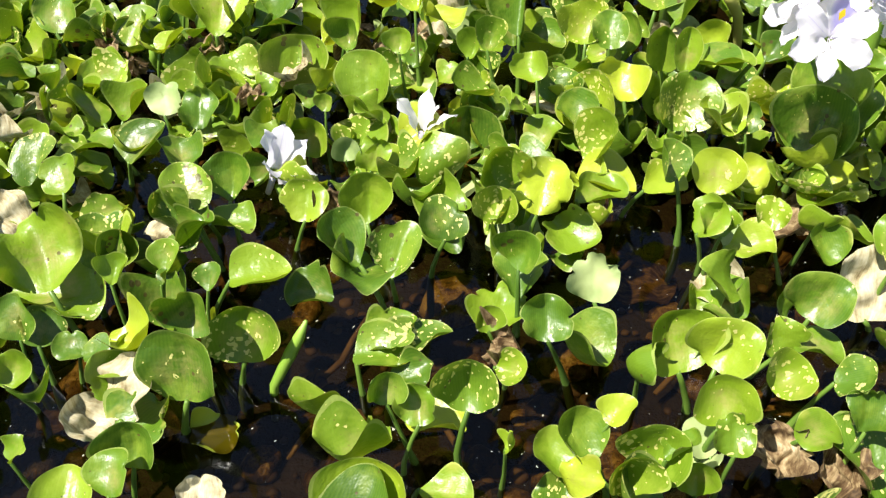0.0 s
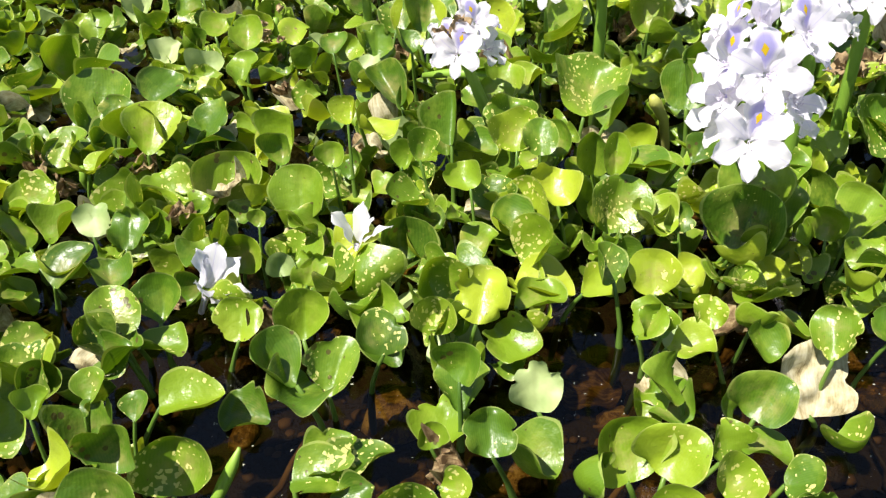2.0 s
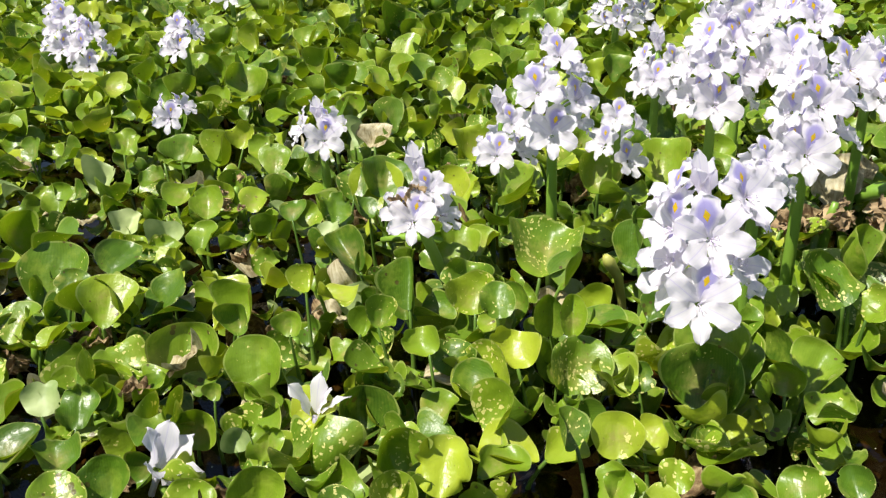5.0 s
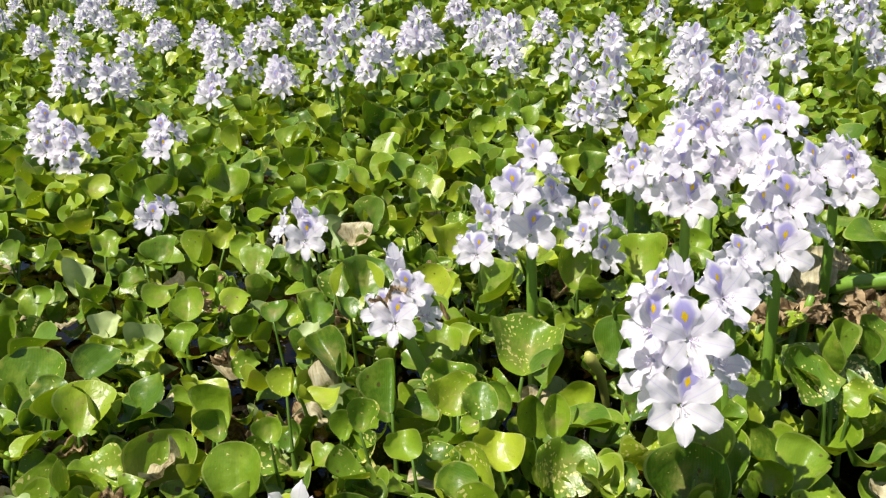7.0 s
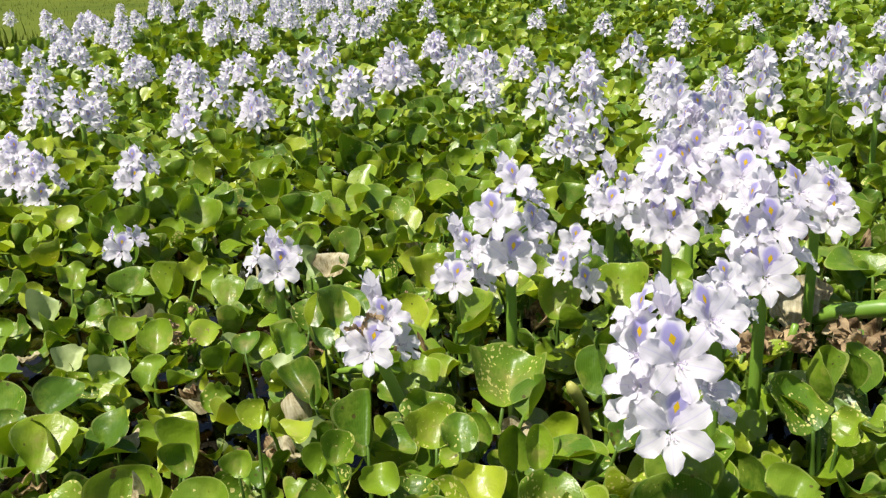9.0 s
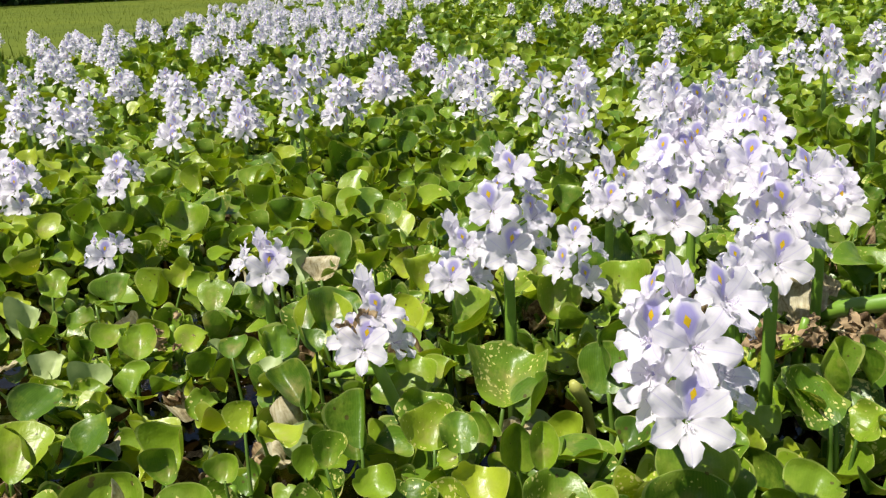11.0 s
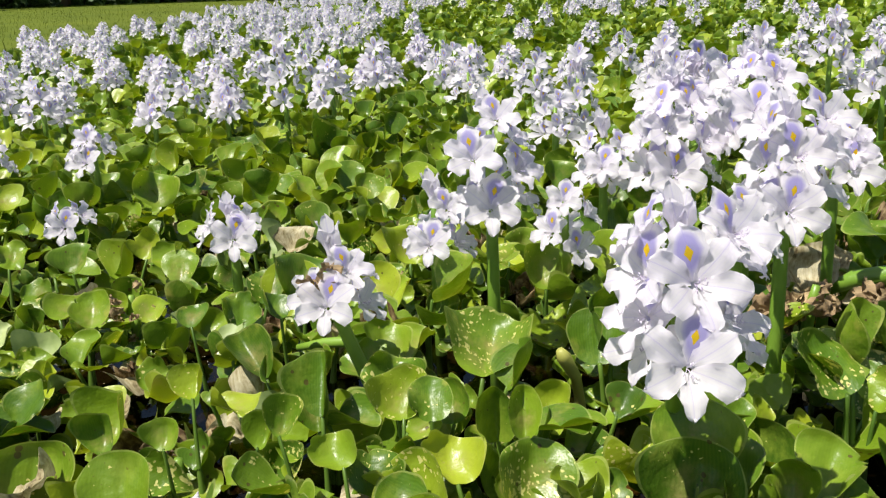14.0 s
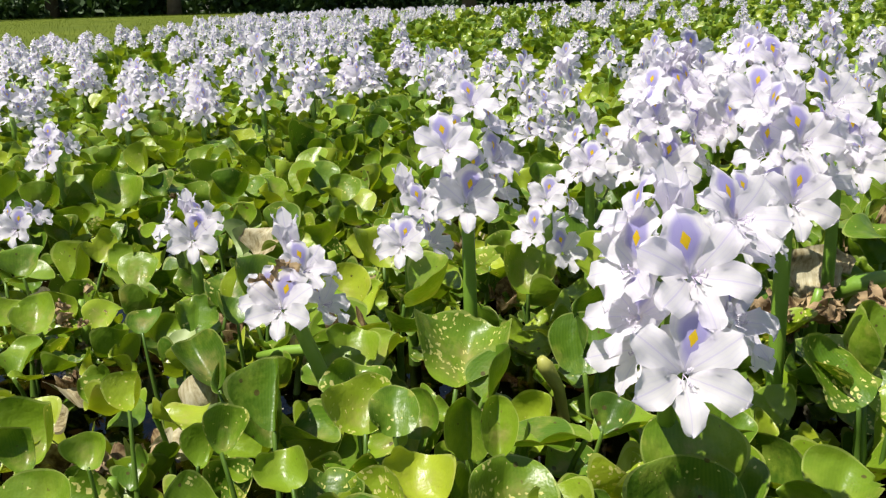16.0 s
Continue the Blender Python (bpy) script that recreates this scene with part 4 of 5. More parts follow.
plant(0.202, 0.544, [
    (0.200, 0.517, 0.047, 0.027, -78, 73, -19, 18, "g"),
    (0.154, 0.534, 0.056, 0.029, 0, 46, 1, 10, "g"),
    (0.185, 0.582, 0.035, 0.032, 3, 64, -8, 9, "t"),
    (0.289, 0.543, 0.041, 0.026, 102, 15, 0, 12, "g"),
])
plant(-0.145, 0.533, [
    (-0.145, 0.519, 0.040, 0.025, 12, 30, 19, 14, "l"),
    (-0.139, 0.550, 0.039, 0.028, 0, 26, 19, 5, "g"),
    (-0.150, 0.553, 0.041, 0.028, 6, 69, -1, 6, "g"),
    (-0.111, 0.542, 0.041, 0.021, 90, 25, 17, 16, "g"),
])
plant(0.052, 0.540, [
    (0.069, 0.522, 0.042, 0.026, 93, 15, 7, 10, "g"),
    (0.073, 0.539, 0.039, 0.032, 42, 20, -20, 12, "s"),
    (0.047, 0.541, 0.039, 0.035, 99, 20, 2, 12, "s"),
    (0.120, 0.546, 0.026, 0.031, 81, 30, 3, 18, "d"),
])
plant(0.124, 0.561, [
    (0.125, 0.529, 0.041, 0.023, 114, 20, 21, 17, "s"),
    (0.122, 0.554, 0.042, 0.018, 3, 57, 15, 1, "g"),
    (0.140, 0.585, 0.036, 0.036, 0, 30, 5, 19, "g"),
    (0.140, 0.588, 0.057, 0.030, 27, 64, -12, 3, "g"),
])
plant(-0.037, 0.540, [
    (-0.077, 0.531, 0.040, 0.020, -102, 25, -3, 6, "s"),
    (-0.037, 0.568, 0.064, 0.018, 3, 50, -4, 16, "s"),
    (-0.039, 0.536, 0.061, 0.032, 3, 50, 0, 14, "g"),
    (-0.017, 0.541, 0.034, 0.042, 3, 60, 9, 0, "s"),
])
plant(0.289, 0.558, [
    (0.282, 0.534, 0.038, 0.028, -15, 60, 10, 5, "s"),
    (0.297, 0.551, 0.052, 0.035, 45, 60, 6, 0, "g"),
    (0.288, 0.557, 0.044, 0.024, -63, 72, -2, 0, "g"),
    (0.269, 0.587, 0.036, 0.035, -87, 50, -8, 5, "l"),
])
plant(-0.082, 0.568, [
    (-0.108, 0.547, 0.041, 0.021, -102, 25, -20, 2, "g"),
    (-0.071, 0.583, 0.054, 0.012, 15, 43, -24, 17, "g"),
    (-0.095, 0.574, 0.064, 0.021, 0, 32, 5, 17, "l"),
    (-0.072, 0.594, 0.054, 0.022, 3, 54, -15, 16, "g"),
])
plant(-0.110, 0.585, [
    (-0.099, 0.555, 0.038, 0.038, 102, 22, 3, 17, "l"),
    (-0.138, 0.581, 0.053, 0.052, -24, 40, -1, 13, "g"),
    (-0.118, 0.608, 0.043, 0.045, 3, 50, -9, 5, "s"),
    (-0.037, 0.602, 0.038, 0.037, 84, 20, 2, 12, "l"),
])
plant(0.342, 0.584, [
    (0.342, 0.574, 0.024, 0.050, 3, 58, -1, 2, "p"),
    (0.354, 0.587, 0.055, 0.032, 9, 50, -19, 19, "s"),
    (0.387, 0.591, 0.064, 0.021, 6, 46, -15, 7, "g"),
    (0.296, 0.627, 0.049, 0.022, 15, 47, 0, 7, "s"),
])
plant(-0.202, 0.605, [
    (-0.173, 0.595, 0.037, 0.061, 93, 15, 2, 19, "l"),
])
plant(0.065, 0.614, [
    (0.046, 0.599, 0.052, 0.041, -60, 45, 0, 17, "g"),
    (0.063, 0.603, 0.037, 0.036, 21, 55, 0, 19, "s"),
    (0.096, 0.626, 0.046, 0.031, 3, 60, 16, 2, "s"),
    (0.044, 0.652, 0.038, 0.039, 3, 65, 1, 17, "l"),
])
plant(0.250, 0.631, [
    (0.264, 0.619, 0.051, 0.025, -18, 62, -12, 10, "s"),
    (0.269, 0.621, 0.041, 0.033, 93, 15, 18, 17, "l"),
    (0.250, 0.622, 0.051, 0.031, 63, 51, -21, 5, "g"),
    (0.244, 0.664, 0.060, 0.032, -48, 52, 1, 3, "s"),
])
plant(0.299, 0.659, [
    (0.319, 0.622, 0.051, 0.027, 174, 59, -8, 7, "g"),
    (0.331, 0.669, 0.044, 0.020, 3, 64, -14, 0, "s"),
    (0.292, 0.675, 0.040, 0.028, 42, 38, -4, 13, "l"),
    (0.273, 0.669, 0.043, 0.037, 3, 60, -8, 0, "l"),
])
plant(-0.038, 0.652, [
    (-0.066, 0.642, 0.049, 0.036, -108, 35, -10, 17, "s"),
    (-0.050, 0.671, 0.044, 0.037, 3, 55, -6, 17, "g"),
    (-0.068, 0.650, 0.054, 0.033, -24, 57, 8, 12, "s"),
    (0.002, 0.656, 0.038, 0.033, 3, 50, -12, 5, "g"),
])
plant(0.134, 0.639, [
    (0.154, 0.642, 0.052, 0.038, 18, 50, 6, 13, "l"),
    (0.142, 0.645, 0.040, 0.023, 36, 30, -20, 18, "l"),
    (0.128, 0.643, 0.044, 0.030, 3, 60, 1, 11, "s"),
    (0.132, 0.662, 0.053, 0.038, -15, 60, 10, 18, "s"),
])
plant(-0.089, 0.695, [
    (-0.062, 0.653, 0.042, 0.032, 87, 10, -8, 19, "l"),
    (-0.087, 0.744, 0.053, 0.031, 0, 46, 8, 13, "g"),
])
plant(0.393, 0.701, [
    (0.395, 0.657, 0.050, 0.030, 171, 42, -17, 17, "l"),
    (0.415, 0.706, 0.050, 0.042, 48, 40, 8, 19, "l"),
    (0.400, 0.707, 0.049, 0.031, 18, 66, -17, 14, "g"),
    (0.413, 0.696, 0.040, 0.037, 108, 15, -1, 17, "g"),
])
plant(0.177, 0.682, [
    (0.182, 0.669, 0.040, 0.036, 63, 15, 16, 19, "l"),
    (0.227, 0.676, 0.041, 0.032, 63, 15, 7, 16, "l"),
    (0.192, 0.716, 0.037, 0.042, 60, 40, 3, 18, "s"),
])
plant(0.324, 0.713, [
    (0.354, 0.701, 0.041, 0.035, 108, 15, 10, 16, "l"),
    (0.344, 0.723, 0.034, 0.048, 24, 60, -3, 1, "g"),
    (0.339, 0.703, 0.047, 0.056, 36, 60, 1, 1, "g"),
    (0.304, 0.728, 0.048, 0.025, 3, 56, 12, 2, "g"),
])
plant(0.021, 0.720, [
    (0.046, 0.704, 0.038, 0.041, 99, 20, -7, 17, "s"),
    (0.023, 0.718, 0.040, 0.021, 3, 64, 17, 11, "t"),
    (0.042, 0.707, 0.039, 0.026, 33, 69, 19, 13, "g"),
    (0.007, 0.753, 0.059, 0.015, 3, 57, -7, 1, "g"),
])
plant(0.320, 0.712, [
    (0.335, 0.706, 0.040, 0.037, 63, 15, -10, 17, "s"),
    (0.353, 0.724, 0.062, 0.054, 6, 62, -9, 0, "g"),
    (0.365, 0.711, 0.053, 0.044, 18, 50, -4, 16, "g"),
    (0.263, 0.735, 0.047, 0.051, 3, 60, 5, 0, "s"),
])
plant(-0.173, 0.724, [
    (-0.204, 0.706, 0.031, 0.039, 3, 60, -6, 12, "s"),
    (-0.136, 0.722, 0.040, 0.039, 42, 41, -7, 6, "g"),
    (-0.158, 0.779, 0.037, 0.038, 12, 25, -5, 17, "l"),
])
plant(0.381, 0.751, [
    (0.388, 0.710, 0.044, 0.026, 96, 78, -3, 14, "g"),
    (0.381, 0.755, 0.032, 0.054, 9, 60, -9, 0, "g"),
    (0.396, 0.757, 0.027, 0.059, 18, 70, -3, 0, "g"),
    (0.387, 0.777, 0.056, 0.036, 84, 56, 18, 0, "g"),
])
plant(-0.003, 0.772, [
    (-0.006, 0.735, 0.032, 0.037, 9, 75, 5, 1, "g"),
    (0.033, 0.774, 0.049, 0.050, 3, 60, -9, 0, "g"),
    (-0.045, 0.785, 0.045, 0.022, 24, 61, -12, 2, "l"),
    (0.017, 0.820, 0.069, 0.028, 6, 43, -7, 18, "g"),
])
plant(0.249, 0.750, [
    (0.283, 0.743, 0.037, 0.033, 81, 30, -22, 1, "g"),
    (0.252, 0.758, 0.041, 0.018, 3, 65, 15, 7, "g"),
    (0.264, 0.761, 0.078, 0.027, 3, 63, -7, 8, "g"),
    (0.224, 0.763, 0.054, 0.037, 0, 33, 3, 10, "l"),
])
plant(-0.124, 0.763, [
    (-0.156, 0.748, 0.038, 0.040, -96, 20, 11, 2, "l"),
    (-0.122, 0.774, 0.045, 0.032, 3, 49, -1, 5, "t"),
    (-0.171, 0.774, 0.039, 0.044, -66, 50, 22, 5, "g"),
    (-0.085, 0.776, 0.041, 0.042, 15, 10, -7, 19, "l"),
])
plant(0.178, 0.754, [
    (0.196, 0.754, 0.033, 0.048, 33, 60, 3, 7, "s"),
    (0.176, 0.767, 0.050, 0.035, 3, 49, 10, 5, "s"),
    (0.160, 0.760, 0.075, 0.027, -24, 34, -22, 10, "g"),
    (0.161, 0.756, 0.044, 0.027, -99, 52, 18, 6, "l"),
])
plant(0.148, 0.792, [
    (0.127, 0.762, 0.062, 0.034, -93, 30, 6, 7, "s"),
    (0.125, 0.785, 0.086, 0.027, 18, 35, 9, 18, "s"),
    (0.150, 0.823, 0.076, 0.037, 9, 57, -24, 8, "g"),
    (0.201, 0.806, 0.066, 0.027, 84, 20, 23, 1, "l"),
])
plant(0.481, 0.765, [
    (0.487, 0.764, 0.066, 0.032, 78, 54, -2, 10, "s"),
    (0.468, 0.766, 0.078, 0.054, -21, 45, -5, 5, "s"),
    (0.492, 0.780, 0.052, 0.049, 12, 45, -6, 5, "s"),
    (0.481, 0.780, 0.076, 0.046, -33, 50, -7, 12, "s"),
])
plant(0.277, 0.790, [
    (0.322, 0.771, 0.079, 0.026, 48, 46, 23, 17, "g"),
    (0.322, 0.797, 0.061, 0.044, 90, 25, -2, 16, "g"),
    (0.252, 0.781, 0.069, 0.032, 0, 90, -9, 8, "g"),
    (0.283, 0.793, 0.067, 0.042, 87, 10, -14, 16, "g"),
])
plant(0.420, 0.794, [
    (0.418, 0.774, 0.034, 0.043, 138, 30, 19, 19, "l"),
    (0.433, 0.783, 0.039, 0.032, 138, 25, 10, 17, "l"),
    (0.438, 0.787, 0.064, 0.029, -15, 30, -23, 0, "g"),
])
plant(0.491, 0.828, [
    (0.476, 0.778, 0.037, 0.047, -177, 20, 1, 17, "g"),
    (0.498, 0.795, 0.081, 0.048, -48, 55, 1, 18, "l"),
    (0.499, 0.890, 0.069, 0.039, 33, 35, -22, 17, "d"),
])
plant(0.076, 0.799, [
    (0.061, 0.785, 0.086, 0.022, 9, 56, -6, 1, "l"),
    (0.111, 0.797, 0.073, 0.025, 33, 47, 2, 18, "s"),
    (0.070, 0.847, 0.087, 0.026, 6, 44, -23, 11, "s"),
])
plant(0.210, 0.803, [
    (0.214, 0.793, 0.080, 0.028, 9, 62, 6, 12, "g"),
    (0.200, 0.814, 0.072, 0.039, 0, 43, -11, 3, "s"),
    (0.232, 0.816, 0.064, 0.030, 3, 57, -21, 7, "g"),
    (0.197, 0.828, 0.072, 0.044, 6, 46, 6, 10, "s"),
])
plant(-0.064, 0.797, [
    (-0.096, 0.794, 0.046, 0.044, 3, 50, -23, 11, "s"),
    (-0.030, 0.821, 0.036, 0.054, 3, 55, 7, 0, "g"),
])
plant(0.246, 0.847, [
    (0.267, 0.801, 0.066, 0.050, 102, 12, -4, 16, "g"),
    (0.262, 0.872, 0.066, 0.066, 24, 24, 4, 7, "s"),
    (0.277, 0.860, 0.063, 0.040, 105, 60, 18, 7, "g"),
])
plant(-0.220, 0.849, [
    (-0.206, 0.821, 0.045, 0.043, 81, 20, 23, 19, "l"),
    (-0.238, 0.877, 0.061, 0.041, 0, 44, 2, 5, "g"),
    (-0.197, 0.860, 0.034, 0.028, 0, 45, -6, 13, "d"),
    (-0.240, 0.862, 0.045, 0.056, -75, 15, -8, 19, "l"),
])
plant(0.563, 0.830, [
    (0.556, 0.835, 0.062, 0.051, -27, 60, 9, 1, "g"),
])
plant(0.145, 0.869, [
    (0.153, 0.838, 0.063, 0.035, 111, 25, -1, 19, "g"),
    (0.147, 0.842, 0.056, 0.037, 3, 60, -14, 8, "g"),
    (0.111, 0.923, 0.060, 0.043, -24, 26, -14, 8, "g"),
    (0.188, 0.888, 0.073, 0.031, 15, 51, 23, 5, "g"),
])
plant(-0.020, 0.847, [
    (0.011, 0.847, 0.060, 0.041, 24, 31, -7, 18, "g"),
    (-0.014, 0.868, 0.048, 0.040, 63, 15, -18, 17, "l"),
])
plant(-0.171, 0.867, [
    (-0.144, 0.850, 0.054, 0.030, 39, 36, -24, 6, "l"),
    (-0.182, 0.883, 0.043, 0.039, 18, 51, 1, 12, "s"),
    (-0.200, 0.880, 0.040, 0.020, 6, 40, 3, 14, "d"),
    (-0.133, 0.906, 0.068, 0.032, 6, 43, -14, 5, "g"),
])
plant(-0.095, 0.889, [
    (-0.100, 0.871, 0.057, 0.051, 6, 45, 9, 16, "g"),
    (-0.083, 0.894, 0.051, 0.031, 36, 52, -8, 17, "l"),
    (-0.105, 0.902, 0.038, 0.055, 6, 70, -8, 18, "g"),
    (-0.061, 0.907, 0.053, 0.040, 75, 57, 20, 2, "g"),
])
plant(-0.152, 0.928, [
    (-0.151, 0.873, 0.041, 0.039, 168, 53, -2, 12, "l"),
    (-0.168, 0.949, 0.042, 0.071, 9, 50, 10, 0, "g"),
    (-0.117, 0.961, 0.062, 0.040, 30, 33, 17, 6, "g"),
])
plant(0.065, 0.931, [
    (0.076, 0.881, 0.066, 0.036, 120, 15, -15, 19, "l"),
    (0.083, 0.971, 0.067, 0.030, 12, 43, -21, 5, "t"),
])
plant(0.358, 0.885, [
    (0.351, 0.883, 0.062, 0.052, 15, 55, -4, 0, "g"),
    (0.367, 0.902, 0.060, 0.059, -12, 60, 10, 14, "g"),
])
plant(0.200, 0.911, [
    (0.198, 0.920, 0.062, 0.039, 6, 47, 15, 7, "g"),
    (0.216, 0.930, 0.062, 0.038, 27, 28, -13, 19, "g"),
])
plant(0.639, 0.909, [
    (0.628, 0.924, 0.048, 0.045, -27, 30, -13, 1, "d"),
])
plant(0.135, 0.988, [
    (0.123, 0.975, 0.087, 0.031, -39, 39, 22, 1, "g"),
    (0.181, 0.996, 0.052, 0.042, 75, 20, -14, 16, "d"),
    (0.174, 1.011, 0.068, 0.043, 33, 37, 20, 7, "g"),
    (0.089, 1.004, 0.071, 0.036, 6, 45, 19, 9, "l"),
])
plant(0.591, 0.996, [
    (0.578, 0.989, 0.052, 0.054, 9, 65, 9, 1, "p"),
    (0.611, 1.014, 0.054, 0.048, 15, 61, -4, 0, "p"),
])
plant(-0.138, 1.016, [
    (-0.097, 0.990, 0.047, 0.042, 105, 15, -16, 12, "l"),
    (-0.091, 1.040, 0.042, 0.038, 27, 31, 17, 3, "t"),
    (-0.205, 1.016, 0.062, 0.046, -72, 53, -20, 18, "l"),
])
plant(0.225, 1.021, [
    (0.237, 0.997, 0.062, 0.046, 129, 25, 9, 17, "g"),
    (0.246, 0.998, 0.081, 0.057, 117, 40, 9, 17, "l"),
    (0.200, 1.042, 0.067, 0.044, 9, 61, 10, 1, "l"),
    (0.232, 1.000, 0.058, 0.058, -90, 25, 0, 12, "l"),
])
plant(0.071, 1.024, [
    (0.084, 1.007, 0.063, 0.031, 42, 30, 6, 2, "l"),
    (0.046, 1.030, 0.067, 0.027, 6, 39, -8, 6, "g"),
    (0.107, 1.070, 0.067, 0.037, 9, 54, 3, 6, "g"),
])
plant(-0.222, 1.014, [
    (-0.198, 1.009, 0.061, 0.063, 81, 35, -8, 5, "g"),
])
plant(-0.051, 1.035, [
    (-0.047, 1.016, 0.046, 0.037, 6, 44, 2, 19, "g"),
    (-0.042, 1.058, 0.064, 0.037, 6, 43, 6, 7, "g"),
    (-0.053, 1.076, 0.049, 0.033, 12, 34, -14, 19, "t"),
])
plant(0.363, 1.028, [
    (0.350, 1.020, 0.073, 0.048, 9, 56, 14, 1, "l"),
    (0.349, 1.031, 0.059, 0.055, 108, 25, -19, 19, "l"),
    (0.422, 1.035, 0.066, 0.062, 9, 50, -9, 17, "g"),
])
plant(0.134, 1.056, [
    (0.141, 1.062, 0.071, 0.056, 0, 50, 7, 0, "g"),
    (0.129, 1.067, 0.055, 0.063, 9, 60, 2, 0, "l"),
])
plant(0.240, 1.111, [
    (0.261, 1.064, 0.058, 0.055, 120, 30, 4, 17, "l"),
    (0.246, 1.149, 0.067, 0.051, 12, 48, 4, 14, "l"),
])
plant(-0.095, 1.109, [
    (-0.101, 1.097, 0.047, 0.032, 39, 68, -4, 3, "g"),
    (-0.092, 1.145, 0.045, 0.042, 18, 24, 0, 0, "g"),
    (-0.047, 1.099, 0.049, 0.033, 87, 15, 0, 16, "l"),
])
plant(-0.017, 1.087, [
    (-0.007, 1.100, 0.050, 0.035, 24, 39, 23, 12, "l"),
])
plant(0.444, 1.134, [
    (0.446, 1.136, 0.068, 0.061, 12, 72, -18, 10, "g"),
])
plant(-0.224, 1.132, [
    (-0.221, 1.138, 0.044, 0.041, 9, 61, 9, 19, "g"),
])
plant(-0.207, 1.206, [
    (-0.182, 1.185, 0.045, 0.048, 117, 20, -14, 17, "l"),
])
plant(0.000, 1.206, [
    (0.014, 1.189, 0.052, 0.043, 9, 61, 1, 16, "g"),
    (-0.000, 1.217, 0.064, 0.039, 12, 37, -16, 10, "g"),
    (0.022, 1.226, 0.043, 0.046, 90, 25, -16, 1, "g"),
])
plant(0.097, 1.226, [
    (0.129, 1.216, 0.064, 0.049, 105, 15, -11, 19, "l"),
    (0.109, 1.219, 0.070, 0.039, 66, 53, -5, 18, "t"),
])
plant(-0.093, 1.257, [
    (-0.101, 1.244, 0.060, 0.043, 9, 59, -22, 0, "g"),
    (-0.064, 1.263, 0.043, 0.048, 30, 29, -21, 18, "l"),
    (-0.029, 1.266, 0.063, 0.037, 9, 52, -5, 14, "l"),
    (-0.129, 1.275, 0.049, 0.052, 96, 10, 6, 16, "l"),
])
plant(-0.184, 1.279, [
    (-0.180, 1.293, 0.058, 0.041, 12, 39, 14, 10, "g"),
])
plant(-0.287, 1.324, [
    (-0.296, 1.299, 0.057, 0.037, 9, 59, -17, 5, "g"),
    (-0.302, 1.343, 0.045, 0.048, -102, 20, -3, 16, "l"),
])
plant(0.092, 1.323, [
    (0.080, 1.317, 0.069, 0.046, 18, 35, -20, 6, "g"),
    (0.104, 1.336, 0.063, 0.041, 15, 59, -3, 17, "g"),
    (0.107, 1.351, 0.068, 0.040, 6, 46, -11, 17, "l"),
])
plant(0.097, 1.458, [
    (0.094, 1.448, 0.073, 0.054, 27, 50, 23, 6, "g"),
    (0.067, 1.491, 0.081, 0.052, 6, 39, -7, 18, "g"),
    (0.147, 1.479, 0.058, 0.056, 9, 24, 19, 6, "l"),
])
plant(0.227, 1.435, [
    (0.231, 1.452, 0.066, 0.053, 9, 32, 12, 13, "l"),
])
plant(-0.277, 1.453, [
    (-0.306, 1.452, 0.061, 0.046, 9, 50, -20, 18, "g"),
    (-0.242, 1.471, 0.053, 0.043, 9, 61, 15, 10, "l"),
])
plant(-0.100, 1.519, [
    (-0.094, 1.495, 0.041, 0.048, 9, 61, -9, 5, "g"),
    (-0.101, 1.558, 0.060, 0.055, 12, 56, -14, 14, "g"),
])
plant(-0.227, 1.498, [
    (-0.223, 1.513, 0.041, 0.052, 9, 39, -21, 7, "g"),
])
plant(-0.089, 1.568, [
    (-0.086, 1.579, 0.061, 0.051, 9, 49, 2, 17, "g"),
])
plant(0.009, 1.602, [
    (0.013, 1.616, 0.041, 0.054, 9, 40, -4, 11, "g"),
])
plant(0.341, 1.626, [
    (0.354, 1.634, 0.073, 0.066, 39, 47, -20, 5, "g"),
])
plant(-0.061, 1.651, [
    (-0.057, 1.667, 0.044, 0.063, 9, 34, -18, 2, "g"),
])
plant(-0.263, 1.685, [
    (-0.260, 1.703, 0.026, 0.061, 6, 30, 3, 2, "d"),
])
plant(0.203, 1.702, [
    (0.177, 1.712, 0.076, 0.065, 9, 35, 17, 18, "g"),
    (0.237, 1.722, 0.065, 0.066, 9, 39, -11, 0, "l"),
])
plant(0.027, 1.776, [
    (0.031, 1.794, 0.037, 0.072, 9, 30, 18, 11, "g"),
])
plant(0.452, 1.892, [
    (0.455, 1.901, 0.061, 0.072, 12, 54, 14, 13, "g"),
])
plant(0.070, 1.888, [
    (0.083, 1.902, 0.067, 0.076, 30, 31, 20, 6, "l"),
])
plant(0.415, 2.002, [
    (0.418, 2.016, 0.056, 0.089, 9, 41, 14, 0, "g"),
])
plant(-0.079, 2.078, [
    (-0.076, 2.091, 0.041, 0.090, 9, 43, -4, 5, "g"),
])
plant(0.358, 2.157, [
    (0.363, 2.168, 0.041, 0.103, 12, 49, 8, 7, "g"),
])

# ---- rosettes round them ----
bpy.context.view_layer.update()
BUSY = [tuple((ob.parent.matrix_basis @ ob.matrix_basis).translation)[:2] for ob in scene.objects if ob.name.split(".")[0] == "leaf"]


